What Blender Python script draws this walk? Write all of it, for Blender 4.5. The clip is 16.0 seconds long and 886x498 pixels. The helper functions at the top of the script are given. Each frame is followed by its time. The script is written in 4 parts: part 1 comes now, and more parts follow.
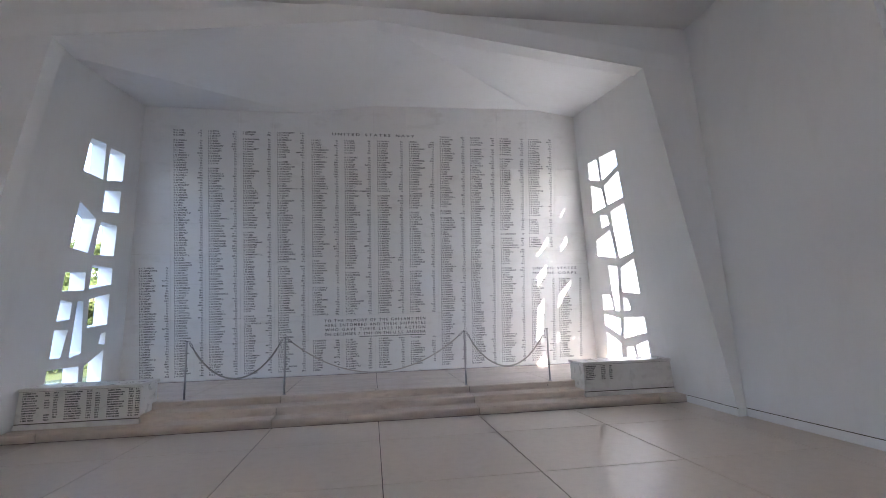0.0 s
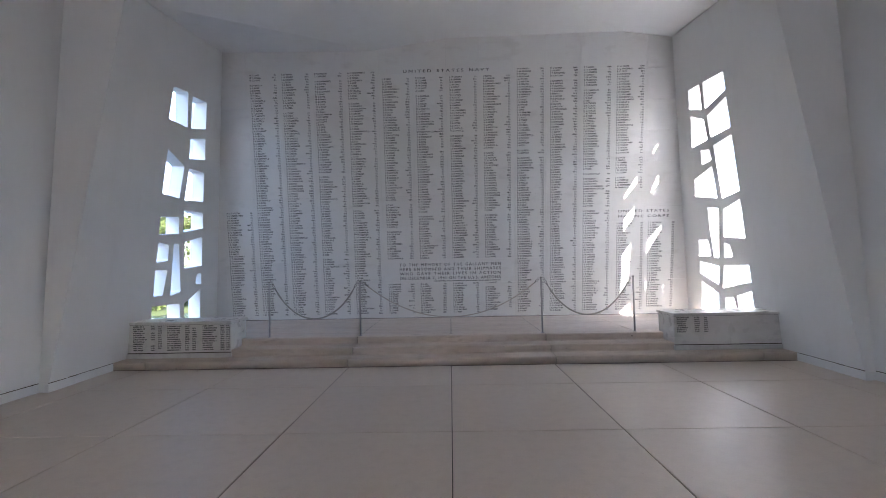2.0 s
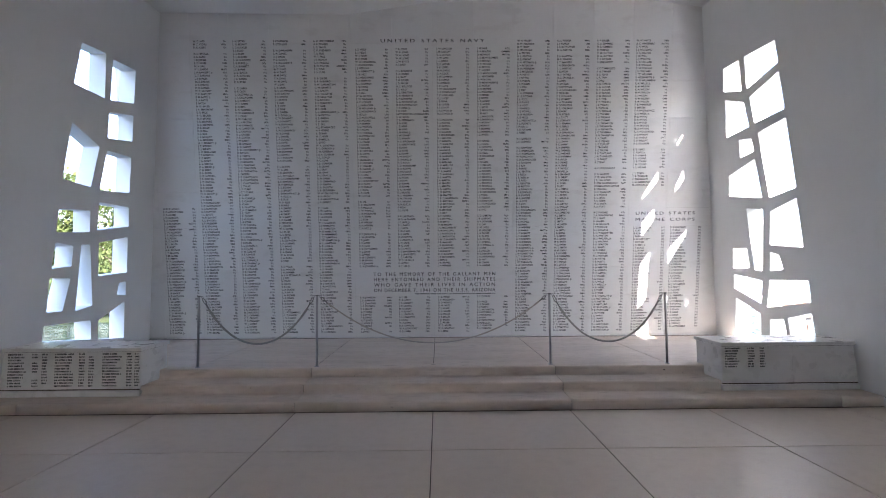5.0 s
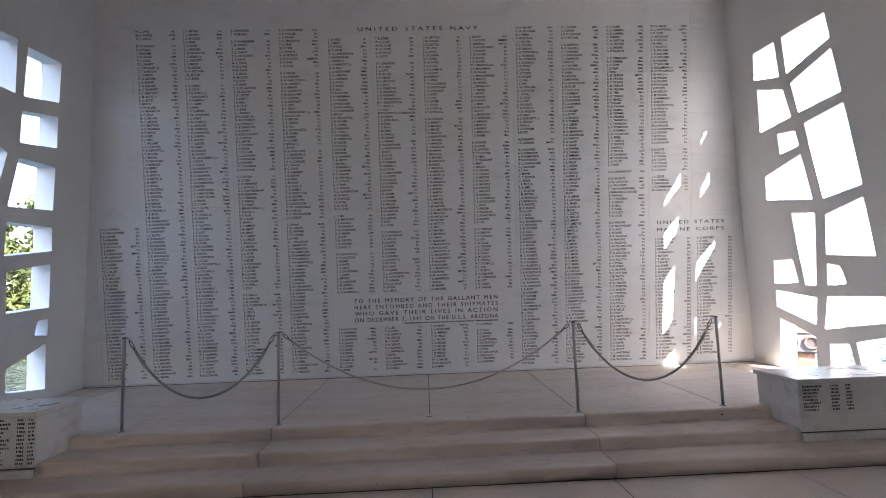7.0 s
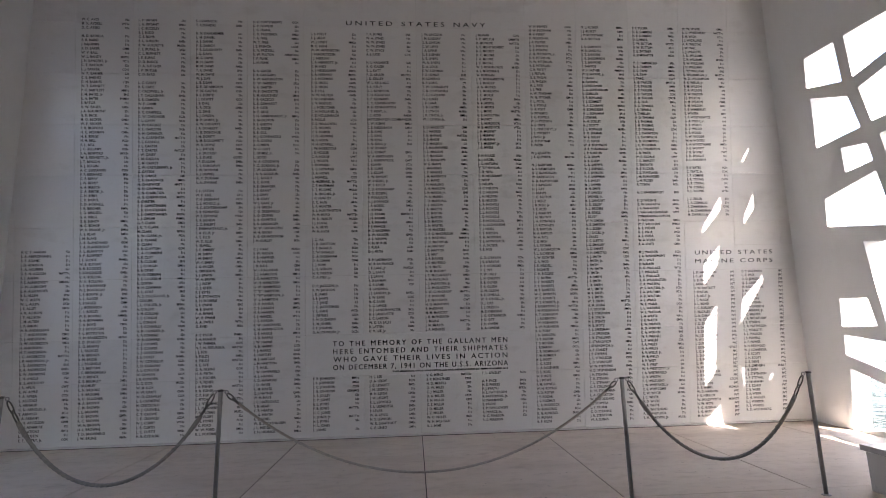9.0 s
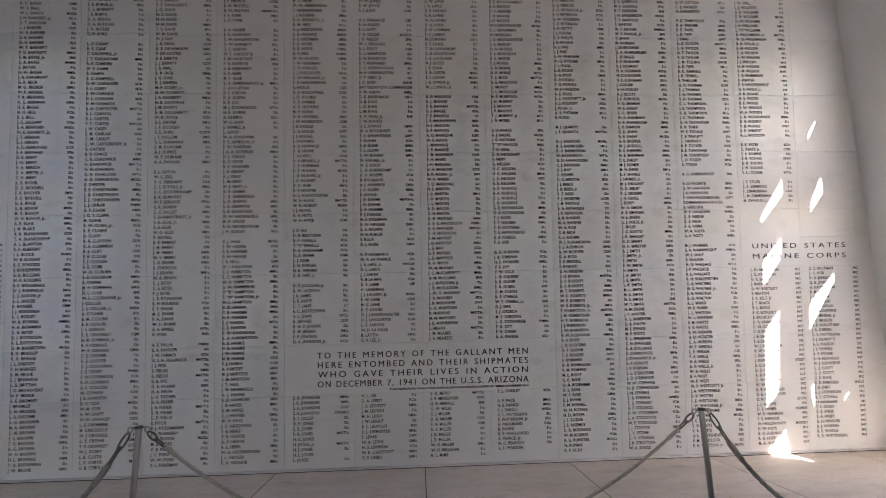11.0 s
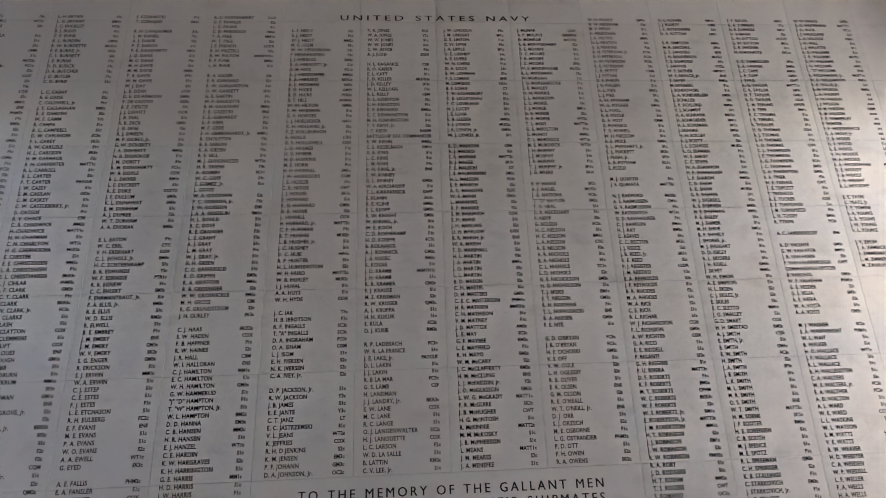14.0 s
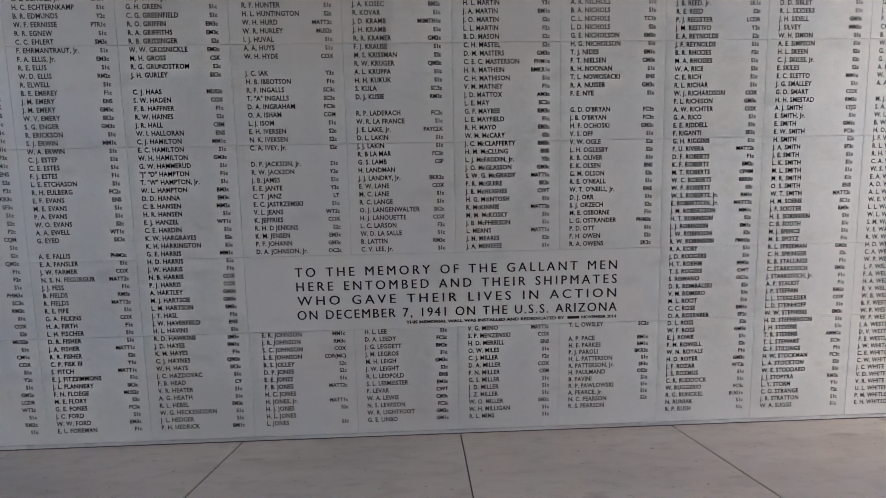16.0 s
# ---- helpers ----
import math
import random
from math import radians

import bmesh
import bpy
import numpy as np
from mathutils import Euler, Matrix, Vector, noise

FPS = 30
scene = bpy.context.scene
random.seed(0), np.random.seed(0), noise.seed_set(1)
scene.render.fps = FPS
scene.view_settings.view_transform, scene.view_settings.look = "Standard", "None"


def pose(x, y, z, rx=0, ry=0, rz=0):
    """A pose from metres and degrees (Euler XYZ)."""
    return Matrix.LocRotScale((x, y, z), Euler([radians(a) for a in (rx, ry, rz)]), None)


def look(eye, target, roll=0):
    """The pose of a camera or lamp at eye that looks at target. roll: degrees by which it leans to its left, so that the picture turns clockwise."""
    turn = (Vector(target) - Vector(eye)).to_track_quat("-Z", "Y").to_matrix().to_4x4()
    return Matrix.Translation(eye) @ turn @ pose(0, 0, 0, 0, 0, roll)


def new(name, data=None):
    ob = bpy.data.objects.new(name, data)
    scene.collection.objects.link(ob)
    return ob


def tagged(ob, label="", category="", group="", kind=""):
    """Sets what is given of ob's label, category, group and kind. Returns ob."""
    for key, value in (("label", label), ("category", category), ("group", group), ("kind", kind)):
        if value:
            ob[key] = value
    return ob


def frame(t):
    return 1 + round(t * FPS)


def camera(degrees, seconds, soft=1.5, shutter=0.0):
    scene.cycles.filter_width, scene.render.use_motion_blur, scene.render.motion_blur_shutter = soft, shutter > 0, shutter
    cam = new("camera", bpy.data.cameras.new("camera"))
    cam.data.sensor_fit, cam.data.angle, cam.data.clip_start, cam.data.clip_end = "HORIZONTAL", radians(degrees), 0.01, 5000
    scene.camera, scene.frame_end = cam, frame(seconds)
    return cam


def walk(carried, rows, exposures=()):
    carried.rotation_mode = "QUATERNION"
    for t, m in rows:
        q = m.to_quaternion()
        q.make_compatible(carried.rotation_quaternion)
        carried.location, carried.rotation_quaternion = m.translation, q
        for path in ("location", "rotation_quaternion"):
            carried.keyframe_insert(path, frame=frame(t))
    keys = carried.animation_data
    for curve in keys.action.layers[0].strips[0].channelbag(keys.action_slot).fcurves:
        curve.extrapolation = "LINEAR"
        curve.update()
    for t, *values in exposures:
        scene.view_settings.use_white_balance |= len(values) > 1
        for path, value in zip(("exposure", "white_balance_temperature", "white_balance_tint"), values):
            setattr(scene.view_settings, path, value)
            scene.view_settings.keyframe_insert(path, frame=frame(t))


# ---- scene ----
# camera and walk
cam = camera(86.6, 16.0, 0.9)
PATH = [
    (0, (-0.09, -0.381, 1.585), (0.212, 1.575, 1.876), -1.79),
    (0.5, (-0.097, -0.306, 1.582), (0.071, 1.67, 1.841), -1.36),
    (1, (-0.025, -0.232, 1.576), (0.039, 1.756, 1.787), -1.25),
    (1.5, (0.021, -0.162, 1.566), (0.014, 1.832, 1.712), -1.37),
    (2, (0.016, 0.014, 1.567), (-0.015, 2.013, 1.639), -1.08),
    (2.5, (-0.018, 0.253, 1.584), (-0.044, 2.252, 1.648), 0.1),
    (3, (0.053, 0.533, 1.576), (0.002, 2.532, 1.626), -0.1),
    (3.5, (0.103, 0.846, 1.601), (0.055, 2.845, 1.671), -0.11),
    (4, (0.069, 1.187, 1.601), (0.051, 3.186, 1.676), 0.17),
    (4.2, (0.087, 1.306, 1.606), (0.08, 3.304, 1.688), 0.03),
    (6.3, (0.039, 2.7, 1.674), (0.101, 4.693, 1.828), -1.24),
    (6.5, (0.041, 2.815, 1.677), (0.11, 4.807, 1.85), -1.57),
    (7, (-0.008, 3.17, 1.689), (0.072, 5.16, 1.876), -1.91),
    (7.5, (-0.029, 3.502, 1.724), (0.091, 5.488, 1.931), -1.77),
    (8, (-0.022, 3.844, 1.744), (0.102, 5.821, 2.016), -1.89),
    (8.5, (-0.058, 4.146, 1.75), (0.062, 6.117, 2.063), -1.37),
    (9, (-0.086, 4.462, 1.752), (0.04, 6.429, 2.091), -1.4),
    (9.5, (-0.048, 4.749, 1.78), (0.067, 6.719, 2.109), -1.36),
    (9.7, (-0.028, 4.852, 1.788), (0.074, 6.82, 2.129), -1.3),
    (11.8, (-0.082, 5.923, 1.781), (0.029, 7.882, 2.169), -1.44),
    (12, (-0.109, 6.007, 1.799), (0.014, 7.957, 2.222), -1.29),
    (12.5, (-0.18, 6.213, 1.881), (-0.032, 8.133, 2.421), -1.31),
    (13, (-0.176, 6.414, 1.878), (-0.027, 8.277, 2.589), -1.94),
    (13.5, (-0.18, 6.65, 1.914), (-0.075, 8.465, 2.747), -2.07),
    (14, (-0.237, 6.887, 1.863), (-0.129, 8.719, 2.658), -2.48),
    (14.5, (-0.271, 7.15, 1.772), (-0.143, 9.037, 2.422), -3.14),
    (15, (-0.216, 7.359, 1.749), (-0.112, 9.311, 2.173), -2.92),
    (15.5, (-0.199, 7.468, 1.665), (-0.129, 9.457, 1.866), -2.37),
    (16, (-0.221, 7.506, 1.632), (-0.152, 9.504, 1.7), -1.47),
]
EXPOSURES = [(0.0, 3.88, 6000, 18), (1.5, 3.75, 5950, 18), (4.0, 3.67, 5950, 18), (6.5, 3.42, 6180, 20), (9.0, 3.35, 6600, 21), (12.0, 3.53, 6700, 21), (12.7, 3.55, 6750, 21), (13.5, 3.64, 6850, 21), (14.3, 3.62, 6750, 21), (15.0, 3.63, 6450, 19), (16.0, 3.76, 6450, 18)]
walk(cam, [(t, look(eye, target, roll)) for t, eye, target, roll in PATH], EXPOSURES)

# world, sun and exposure
SUN_WAY = Vector((0.58, -1.0, 0.865)).normalized()  # towards the sun
SUN_HIGH = math.asin(SUN_WAY.z)
world = bpy.data.worlds.new("sky")
scene.world = world
world.use_nodes = True
wn = world.node_tree
sky = wn.nodes.new("ShaderNodeTexSky")
sky.sky_type = "NISHITA"
sky.sun_disc = False
sky.sun_elevation = SUN_HIGH
sky.sun_rotation = math.atan2(SUN_WAY.x, SUN_WAY.y)
sky.air_density, sky.dust_density, sky.ozone_density = 1.0, 1.5, 1.0
wn.links.new(sky.outputs[0], wn.nodes["Background"].inputs[0])
wn.nodes["Background"].inputs[1].default_value = 0.13
sun = new("sun", bpy.data.lights.new("sun", "SUN"))
sun.data.energy, sun.data.angle, sun.data.color = 4.5, radians(0.5), (1.0, 0.95, 0.87)
sun.matrix_world = look((0, 0, 30), Vector((0, 0, 30)) - SUN_WAY)


# ---- materials ----
def material(name, colour, rough=0.5, metal=0.0, spec=0.5):
    m = bpy.data.materials.new(name)
    m.use_nodes = True
    b = m.node_tree.nodes["Principled BSDF"]
    b.inputs["Base Color"].default_value = (*colour, 1)
    b.inputs["Roughness"].default_value = rough
    b.inputs["Metallic"].default_value = metal
    b.inputs["Specular IOR Level"].default_value = spec
    return m


def varied(m, layers, bump=(), rough=None):
    """Mix colours over the base by noise at several scales: layers of (scale, from, to, colour, amount, stretch)."""
    nt = m.node_tree
    b = nt.nodes["Principled BSDF"]
    geo = nt.nodes.new("ShaderNodeNewGeometry")
    base = tuple(b.inputs["Base Color"].default_value)
    last = None
    for scale, lo, hi, colour, amount, stretch in layers:
        mp = nt.nodes.new("ShaderNodeMapping")
        mp.inputs["Scale"].default_value = stretch
        nt.links.new(geo.outputs["Position"], mp.inputs["Vector"])
        nz = nt.nodes.new("ShaderNodeTexNoise")
        nz.inputs["Scale"].default_value = scale
        nz.inputs["Detail"].default_value = 5.0
        nz.inputs["Roughness"].default_value = 0.5
        nt.links.new(mp.outputs[0], nz.inputs["Vector"])
        mr = nt.nodes.new("ShaderNodeMapRange")
        mr.inputs["From Min"].default_value, mr.inputs["From Max"].default_value = lo, hi
        mr.inputs["To Max"].default_value = amount
        nt.links.new(nz.outputs["Fac"], mr.inputs["Value"])
        mx = nt.nodes.new("ShaderNodeMix")
        mx.data_type = "RGBA"
        nt.links.new(mr.outputs[0], mx.inputs["Factor"])
        if last is None:
            mx.inputs["A"].default_value = base
        else:
            nt.links.new(last, mx.inputs["A"])
        mx.inputs["B"].default_value = (*colour, 1)
        last = mx.outputs["Result"]
    if last is not None:
        nt.links.new(last, b.inputs["Base Color"])
    height = None
    for scale, strength, dist in bump:
        nz = nt.nodes.new("ShaderNodeTexNoise")
        nz.inputs["Scale"].default_value = scale
        nz.inputs["Detail"].default_value = 4.0
        nt.links.new(geo.outputs["Position"], nz.inputs["Vector"])
        bp = nt.nodes.new("ShaderNodeBump")
        bp.inputs["Strength"].default_value = strength
        bp.inputs["Distance"].default_value = dist
        nt.links.new(nz.outputs["Fac"], bp.inputs["Height"])
        if height is not None:
            nt.links.new(height, bp.inputs["Normal"])
        height = bp.outputs["Normal"]
    if height is not None:
        nt.links.new(height, b.inputs["Normal"])
    if rough:
        scale, lo, hi = rough
        nz = nt.nodes.new("ShaderNodeTexNoise")
        nz.inputs["Scale"].default_value = scale
        nz.inputs["Detail"].default_value = 4.0
        nt.links.new(geo.outputs["Position"], nz.inputs["Vector"])
        mr = nt.nodes.new("ShaderNodeMapRange")
        mr.inputs["From Min"].default_value, mr.inputs["From Max"].default_value = 0.3, 0.7
        mr.inputs["To Min"].default_value, mr.inputs["To Max"].default_value = lo, hi
        nt.links.new(nz.outputs["Fac"], mr.inputs["Value"])
        nt.links.new(mr.outputs[0], b.inputs["Roughness"])
    return m


def per_piece(m, spread=0.05):
    """Each piece a little lighter or darker than the next."""
    nt = m.node_tree
    b = nt.nodes["Principled BSDF"]
    info = nt.nodes.new("ShaderNodeObjectInfo")
    mr = nt.nodes.new("ShaderNodeMapRange")
    mr.inputs["To Min"].default_value, mr.inputs["To Max"].default_value = 1 - spread, 1 + spread
    nt.links.new(info.outputs["Random"], mr.inputs["Value"])
    hs = nt.nodes.new("ShaderNodeHueSaturation")
    nt.links.new(mr.outputs[0], hs.inputs["Value"])
    src = b.inputs["Base Color"]
    if src.is_linked:
        nt.links.new(src.links[0].from_socket, hs.inputs["Color"])
    else:
        hs.inputs["Color"].default_value = src.default_value
    nt.links.new(hs.outputs[0], b.inputs["Base Color"])
    return m


ONE = (1, 1, 1)
plaster = varied(material("white_plaster", (0.78, 0.78, 0.77), 0.6, spec=0.3),
                 [(0.5, 0.4, 0.75, (0.72, 0.72, 0.70), 0.7, ONE), (3.0, 0.55, 0.8, (0.70, 0.69, 0.66), 0.5, (1, 1, 0.3))],
                 [(60, 0.12, 0.003), (4, 0.15, 0.01)])
wall_marble = per_piece(varied(material("white_marble", (0.77, 0.76, 0.74), 0.42, spec=0.4),
                     [(0.9, 0.4, 0.7, (0.72, 0.70, 0.67), 0.8, ONE), (2.4, 0.58, 0.72, (0.62, 0.60, 0.57), 0.45, (1, 1, 2.2)), (14, 0.6, 0.8, (0.66, 0.62, 0.58), 0.4, ONE)],
                     [(25, 0.05, 0.002)], (5, 0.35, 0.55)), 0.018)
grey_marble = varied(material("veined_marble", (0.70, 0.68, 0.65), 0.3, spec=0.5),
                     [(1.6, 0.45, 0.6, (0.62, 0.60, 0.57), 0.8, (1, 1, 2)), (3.5, 0.585, 0.66, (0.50, 0.485, 0.465), 0.5, (0.6, 1, 1.6)), (9, 0.6, 0.75, (0.6, 0.57, 0.52), 0.5, ONE)],
                     [(20, 0.05, 0.002)], (6, 0.22, 0.4))
floor_stone = per_piece(varied(material("floor_stone", (0.635, 0.55, 0.465), 0.42, spec=0.42),
                     [(70, 0.4, 0.8, (0.54, 0.46, 0.385), 0.4, ONE), (9, 0.45, 0.95, (0.50, 0.42, 0.345), 0.45, ONE), (28, 0.66, 0.8, (0.36, 0.29, 0.23), 0.35, ONE)], [(90, 0.03, 0.001)]), 0.02)
step_stone = per_piece(varied(material("step_stone", (0.66, 0.565, 0.475), 0.6, spec=0.28),
                     [(0.6, 0.3, 0.75, (0.70, 0.61, 0.52), 0.8, (0.4, 1, 1)), (2.2, 0.42, 0.72, (0.54, 0.45, 0.37), 0.55, (0.35, 1.5, 3)), (11, 0.5, 0.8, (0.47, 0.385, 0.31), 0.55, (0.5, 1, 1.5)), (26, 0.67, 0.75, (0.22, 0.17, 0.13), 0.6, ONE), (7, 0.63, 0.74, (0.36, 0.285, 0.225), 0.45, (0.35, 1, 1.6))],
                     [(12, 0.15, 0.004), (2.5, 0.25, 0.012)], (4, 0.5, 0.68)), 0.02)
joint = varied(material("dark_joint", (0.09, 0.07, 0.06), 0.9), [(8, 0.4, 0.7, (0.16, 0.13, 0.11), 0.8, ONE)])
pale_joint = varied(material("pale_joint", (0.60, 0.575, 0.55), 0.8), [(5, 0.4, 0.7, (0.42, 0.39, 0.36), 0.8, ONE)])
letter_dark = varied(material("letter_paint", (0.018, 0.017, 0.019), 0.6, spec=0.3), [(7, 0.5, 0.8, (0.06, 0.057, 0.055), 0.7, ONE)])
steel = varied(material("brushed_steel", (0.42, 0.415, 0.41), 0.3, 1.0), [(30, 0.5, 0.8, (0.22, 0.215, 0.21), 0.5, (1, 1, 0.1))])
dark_steel = varied(material("dark_steel", (0.16, 0.155, 0.15), 0.34, 1.0), [(30, 0.5, 0.8, (0.26, 0.25, 0.24), 0.6, ONE)])
rope_grey = varied(material("grey_rope", (0.30, 0.285, 0.27), 0.85), [(60, 0.4, 0.7, (0.42, 0.40, 0.37), 0.8, ONE)], [(400, 0.5, 0.003)])
pale_rope = varied(material("pale_rope", (0.47, 0.43, 0.385), 0.85), [(60, 0.4, 0.7, (0.38, 0.345, 0.305), 0.8, ONE)], [(400, 0.5, 0.003)])
leaf = varied(material("leaf", (0.034, 0.050, 0.014), 0.7, spec=0.2), [(0.6, 0.35, 0.7, (0.060, 0.072, 0.016), 0.9, ONE), (3, 0.5, 0.8, (0.02, 0.034, 0.01), 0.8, ONE)])
bark = varied(material("bark", (0.13, 0.10, 0.07), 0.9), [(3, 0.4, 0.7, (0.2, 0.17, 0.13), 0.8, (1, 1, 0.2))], [(15, 0.6, 0.05)])
shore_mat = varied(material("shore_grass", (0.032, 0.042, 0.016), 0.95, spec=0.1), [(0.2, 0.4, 0.7, (0.05, 0.045, 0.028), 0.8, ONE)], [(3, 0.6, 0.1)])
# the stretched pale layer paints sky glints on the ripples into the water's colour
water_mat = varied(material("water", (0.008, 0.016, 0.013), 0.15, spec=0.07), [(0.05, 0.4, 0.7, (0.012, 0.024, 0.022), 0.5, ONE), (1.5, 0.54, 0.6, (0.05, 0.062, 0.058), 1.0, (1.0, 0.6, 1))], [(0.9, 1.0, 1.2), (3.2, 1.0, 0.3)])
concrete = varied(material("weathered_concrete", (0.16, 0.15, 0.14), 0.85), [(0.8, 0.4, 0.7, (0.10, 0.09, 0.08), 0.8, (1, 1, 0.4)), (6, 0.5, 0.8, (0.22, 0.2, 0.18), 0.5, ONE)], [(10, 0.4, 0.02)])
rust = varied(material("rusted_iron", (0.20, 0.11, 0.07), 0.9), [(2, 0.4, 0.7, (0.34, 0.20, 0.12), 0.8, ONE), (9, 0.5, 0.7, (0.10, 0.07, 0.06), 0.7, ONE)], [(12, 0.6, 0.03)])


# ---- building helpers ----
def mesh_of(name, bm, mat):
    me = bpy.data.meshes.new(name)
    bm.to_mesh(me)
    bm.free()
    if mat:
        me.materials.append(mat)
    return me


def part(name, bm, mat, parent=None, label=""):
    ob = new(name, mesh_of(name, bm, mat))
    if parent is not None:
        ob.parent = parent
    return tagged(ob, label)


def put(name, me, parent, m=None):
    ob = new(name, me)
    ob.parent = parent
    if m is not None:
        ob.matrix_basis = m
    return ob


def box_bm(x0, x1, y0, y1, z0, z1, bevel=0.0, segs=1):
    bm = bmesh.new()
    bmesh.ops.create_cube(bm, size=1)
    for v in bm.verts:
        v.co = Vector((x0 if v.co.x < 0 else x1, y0 if v.co.y < 0 else y1, z0 if v.co.z < 0 else z1))
    if bevel:
        bmesh.ops.bevel(bm, geom=bm.edges[:], offset=bevel, segments=segs, profile=0.5, affect="EDGES")
    return bm


def tube_bm(points, radius, sides=10, caps=True):
    """A tube along points."""
    bm = bmesh.new()
    pts = [Vector(p) for p in points]
    rings = []
    side = None
    for i, p in enumerate(pts):
        d = (pts[min(i + 1, len(pts) - 1)] - pts[max(i - 1, 0)]).normalized()
        if side is None:
            side = d.cross(Vector((0, 0, 1)) if abs(d.z) < 0.9 else Vector((0, 1, 0))).normalized()
        side = (side - d * side.dot(d)).normalized()
        up = d.cross(side)
        r = radius(i) if callable(radius) else radius
        rings.append([bm.verts.new(p + (side * math.cos(a) + up * math.sin(a)) * r) for a in [math.tau * k / sides for k in range(sides)]])
    for a, b in zip(rings, rings[1:]):
        for k in range(sides):
            bm.faces.new((a[k], a[(k + 1) % sides], b[(k + 1) % sides], b[k])).smooth = True
    if caps:
        bm.faces.new(rings[0][::-1])
        bm.faces.new(rings[-1])
    return bm


def lathe_bm(profile, sides=16, centre=(0, 0, 0)):
    bm = bmesh.new()
    rings = []
    for r, z in profile:
        rings.append([bm.verts.new((centre[0] + r * math.cos(math.tau * k / sides), centre[1] + r * math.sin(math.tau * k / sides), centre[2] + z)) for k in range(sides)])
    for a, b in zip(rings, rings[1:]):
        for k in range(sides):
            bm.faces.new((a[k], a[(k + 1) % sides], b[(k + 1) % sides], b[k])).smooth = True
    bm.faces.new(rings[0][::-1])
    bm.faces.new(rings[-1])
    return bm


def solid_bm(quads):
    """Faces from corner lists, welded."""
    bm = bmesh.new()
    for q in quads:
        bm.faces.new([bm.verts.new(p) for p in q])
    bmesh.ops.remove_doubles(bm, verts=bm.verts[:], dist=0.0005)
    bmesh.ops.recalc_face_normals(bm, faces=bm.faces[:])
    return bm


# ---- the plan ----
LEAN = 7.83                  # the names wall leans in at its top, degrees
WALL_Y, UPPER = 11.1, 0.36   # its foot
TREAD_Y = (7.46, 7.84, 8.23)
RISE = 0.12


def side_x(y, z):
    """Half the shrine's width."""
    return 5.02 - 0.0845 * z + 0.05 * y


def front_y(z):
    """The shrine's slanting front edge."""
    return 6.19 + 0.137 * z


def hall_x(z):
    return 5.45 + 0.065 * z


HALL_TOP = 6.93
REAR = -13.0

# ---- side walls of the shrine, with their pierced openings ----
def rounded(points, r=0.024, steps=3):
    out = []
    n = len(points)
    for i in range(n):
        a, b, c = (Vector(points[(i + k) % n]) for k in (-1, 0, 1))
        u, w = (a - b), (c - b)
        k = min(r, u.length * 0.3, w.length * 0.3)
        p, q = b + u.normalized() * k, b + w.normalized() * k
        for s in range(steps + 1):
            f = s / steps
            out.append(p * (1 - f) ** 2 + b * 2 * f * (1 - f) + q * f * f)
    return out


def opening(holes, *corners):
    holes.append(rounded(corners))


right_holes, left_holes = [], []
opening(right_holes, (9.84, 5.15), (9.39, 5.10), (9.41, 4.59), (9.91, 4.77))
opening(right_holes, (9.25, 5.09), (8.51, 5.00), (8.50, 4.66), (9.27, 4.57))
opening(right_holes, (9.89, 4.62), (9.39, 4.39), (9.33, 3.97), (9.98, 3.97))
opening(right_holes, (9.24, 4.42), (8.51, 4.54), (8.49, 3.97), (9.19, 3.98))
opening(right_holes, (9.65, 3.84), (9.31, 3.77), (9.29, 3.55), (9.67, 3.53))
opening(right_holes, (9.14, 3.81), (8.49, 3.84), (8.46, 2.81), (9.06, 2.76))
opening(right_holes, (10.05, 3.30), (9.29, 3.43), (9.23, 2.78), (10.11, 2.95))
opening(right_holes, (9.67, 2.68), (9.24, 2.60), (9.45, 1.62), (9.65, 1.63))
opening(right_holes, (9.08, 2.55), (8.48, 2.67), (8.47, 1.95), (9.18, 2.03))
opening(right_holes, (10.20, 2.03), (9.80, 2.01), (9.76, 1.67), (10.26, 1.67))
opening(right_holes, (9.20, 1.92), (9.00, 1.87), (8.95, 1.64), (9.26, 1.62))
opening(right_holes, (10.26, 1.57), (9.47, 1.46), (9.58, 1.07), (10.31, 1.31))
opening(right_holes, (9.30, 1.48), (8.45, 1.48), (8.45, 1.17), (9.44, 1.03))
opening(right_holes, (10.29, 1.15), (9.62, 0.91), (9.70, 0.48), (10.46, 0.37))
opening(right_holes, (9.41, 0.84), (9.08, 0.87), (9.05, 0.58), (9.46, 0.51))
opening(right_holes, (8.98, 0.90), (8.47, 1.02), (8.45, 0.68), (8.96, 0.60))
opening(left_holes, (8.49, 4.97), (9.01, 5.06), (9.09, 4.38), (8.43, 4.35))
opening(left_holes, (9.18, 5.04), (9.77, 5.12), (9.82, 4.56), (9.22, 4.40))
opening(left_holes, (9.23, 4.21), (9.84, 4.36), (9.89, 3.92), (9.26, 3.80))
opening(left_holes, (8.48, 3.81), (9.10, 3.62), (9.01, 2.97), (8.43, 2.98))
opening(left_holes, (9.28, 3.61), (9.91, 3.65), (9.97, 3.04), (9.21, 2.96))
opening(left_holes, (8.43, 2.56), (9.06, 2.62), (9.10, 2.29), (8.43, 2.23))
opening(left_holes, (9.23, 2.77), (10.00, 2.80), (10.05, 2.47), (9.26, 2.33))
opening(left_holes, (8.44, 2.09), (8.79, 2.06), (8.80, 1.76), (8.42, 1.72))
opening(left_holes, (8.95, 2.09), (9.14, 2.10), (9.35, 1.15), (8.98, 1.09))
opening(left_holes, (9.33, 2.14), (10.06, 2.29), (10.14, 1.67), (9.41, 1.61))
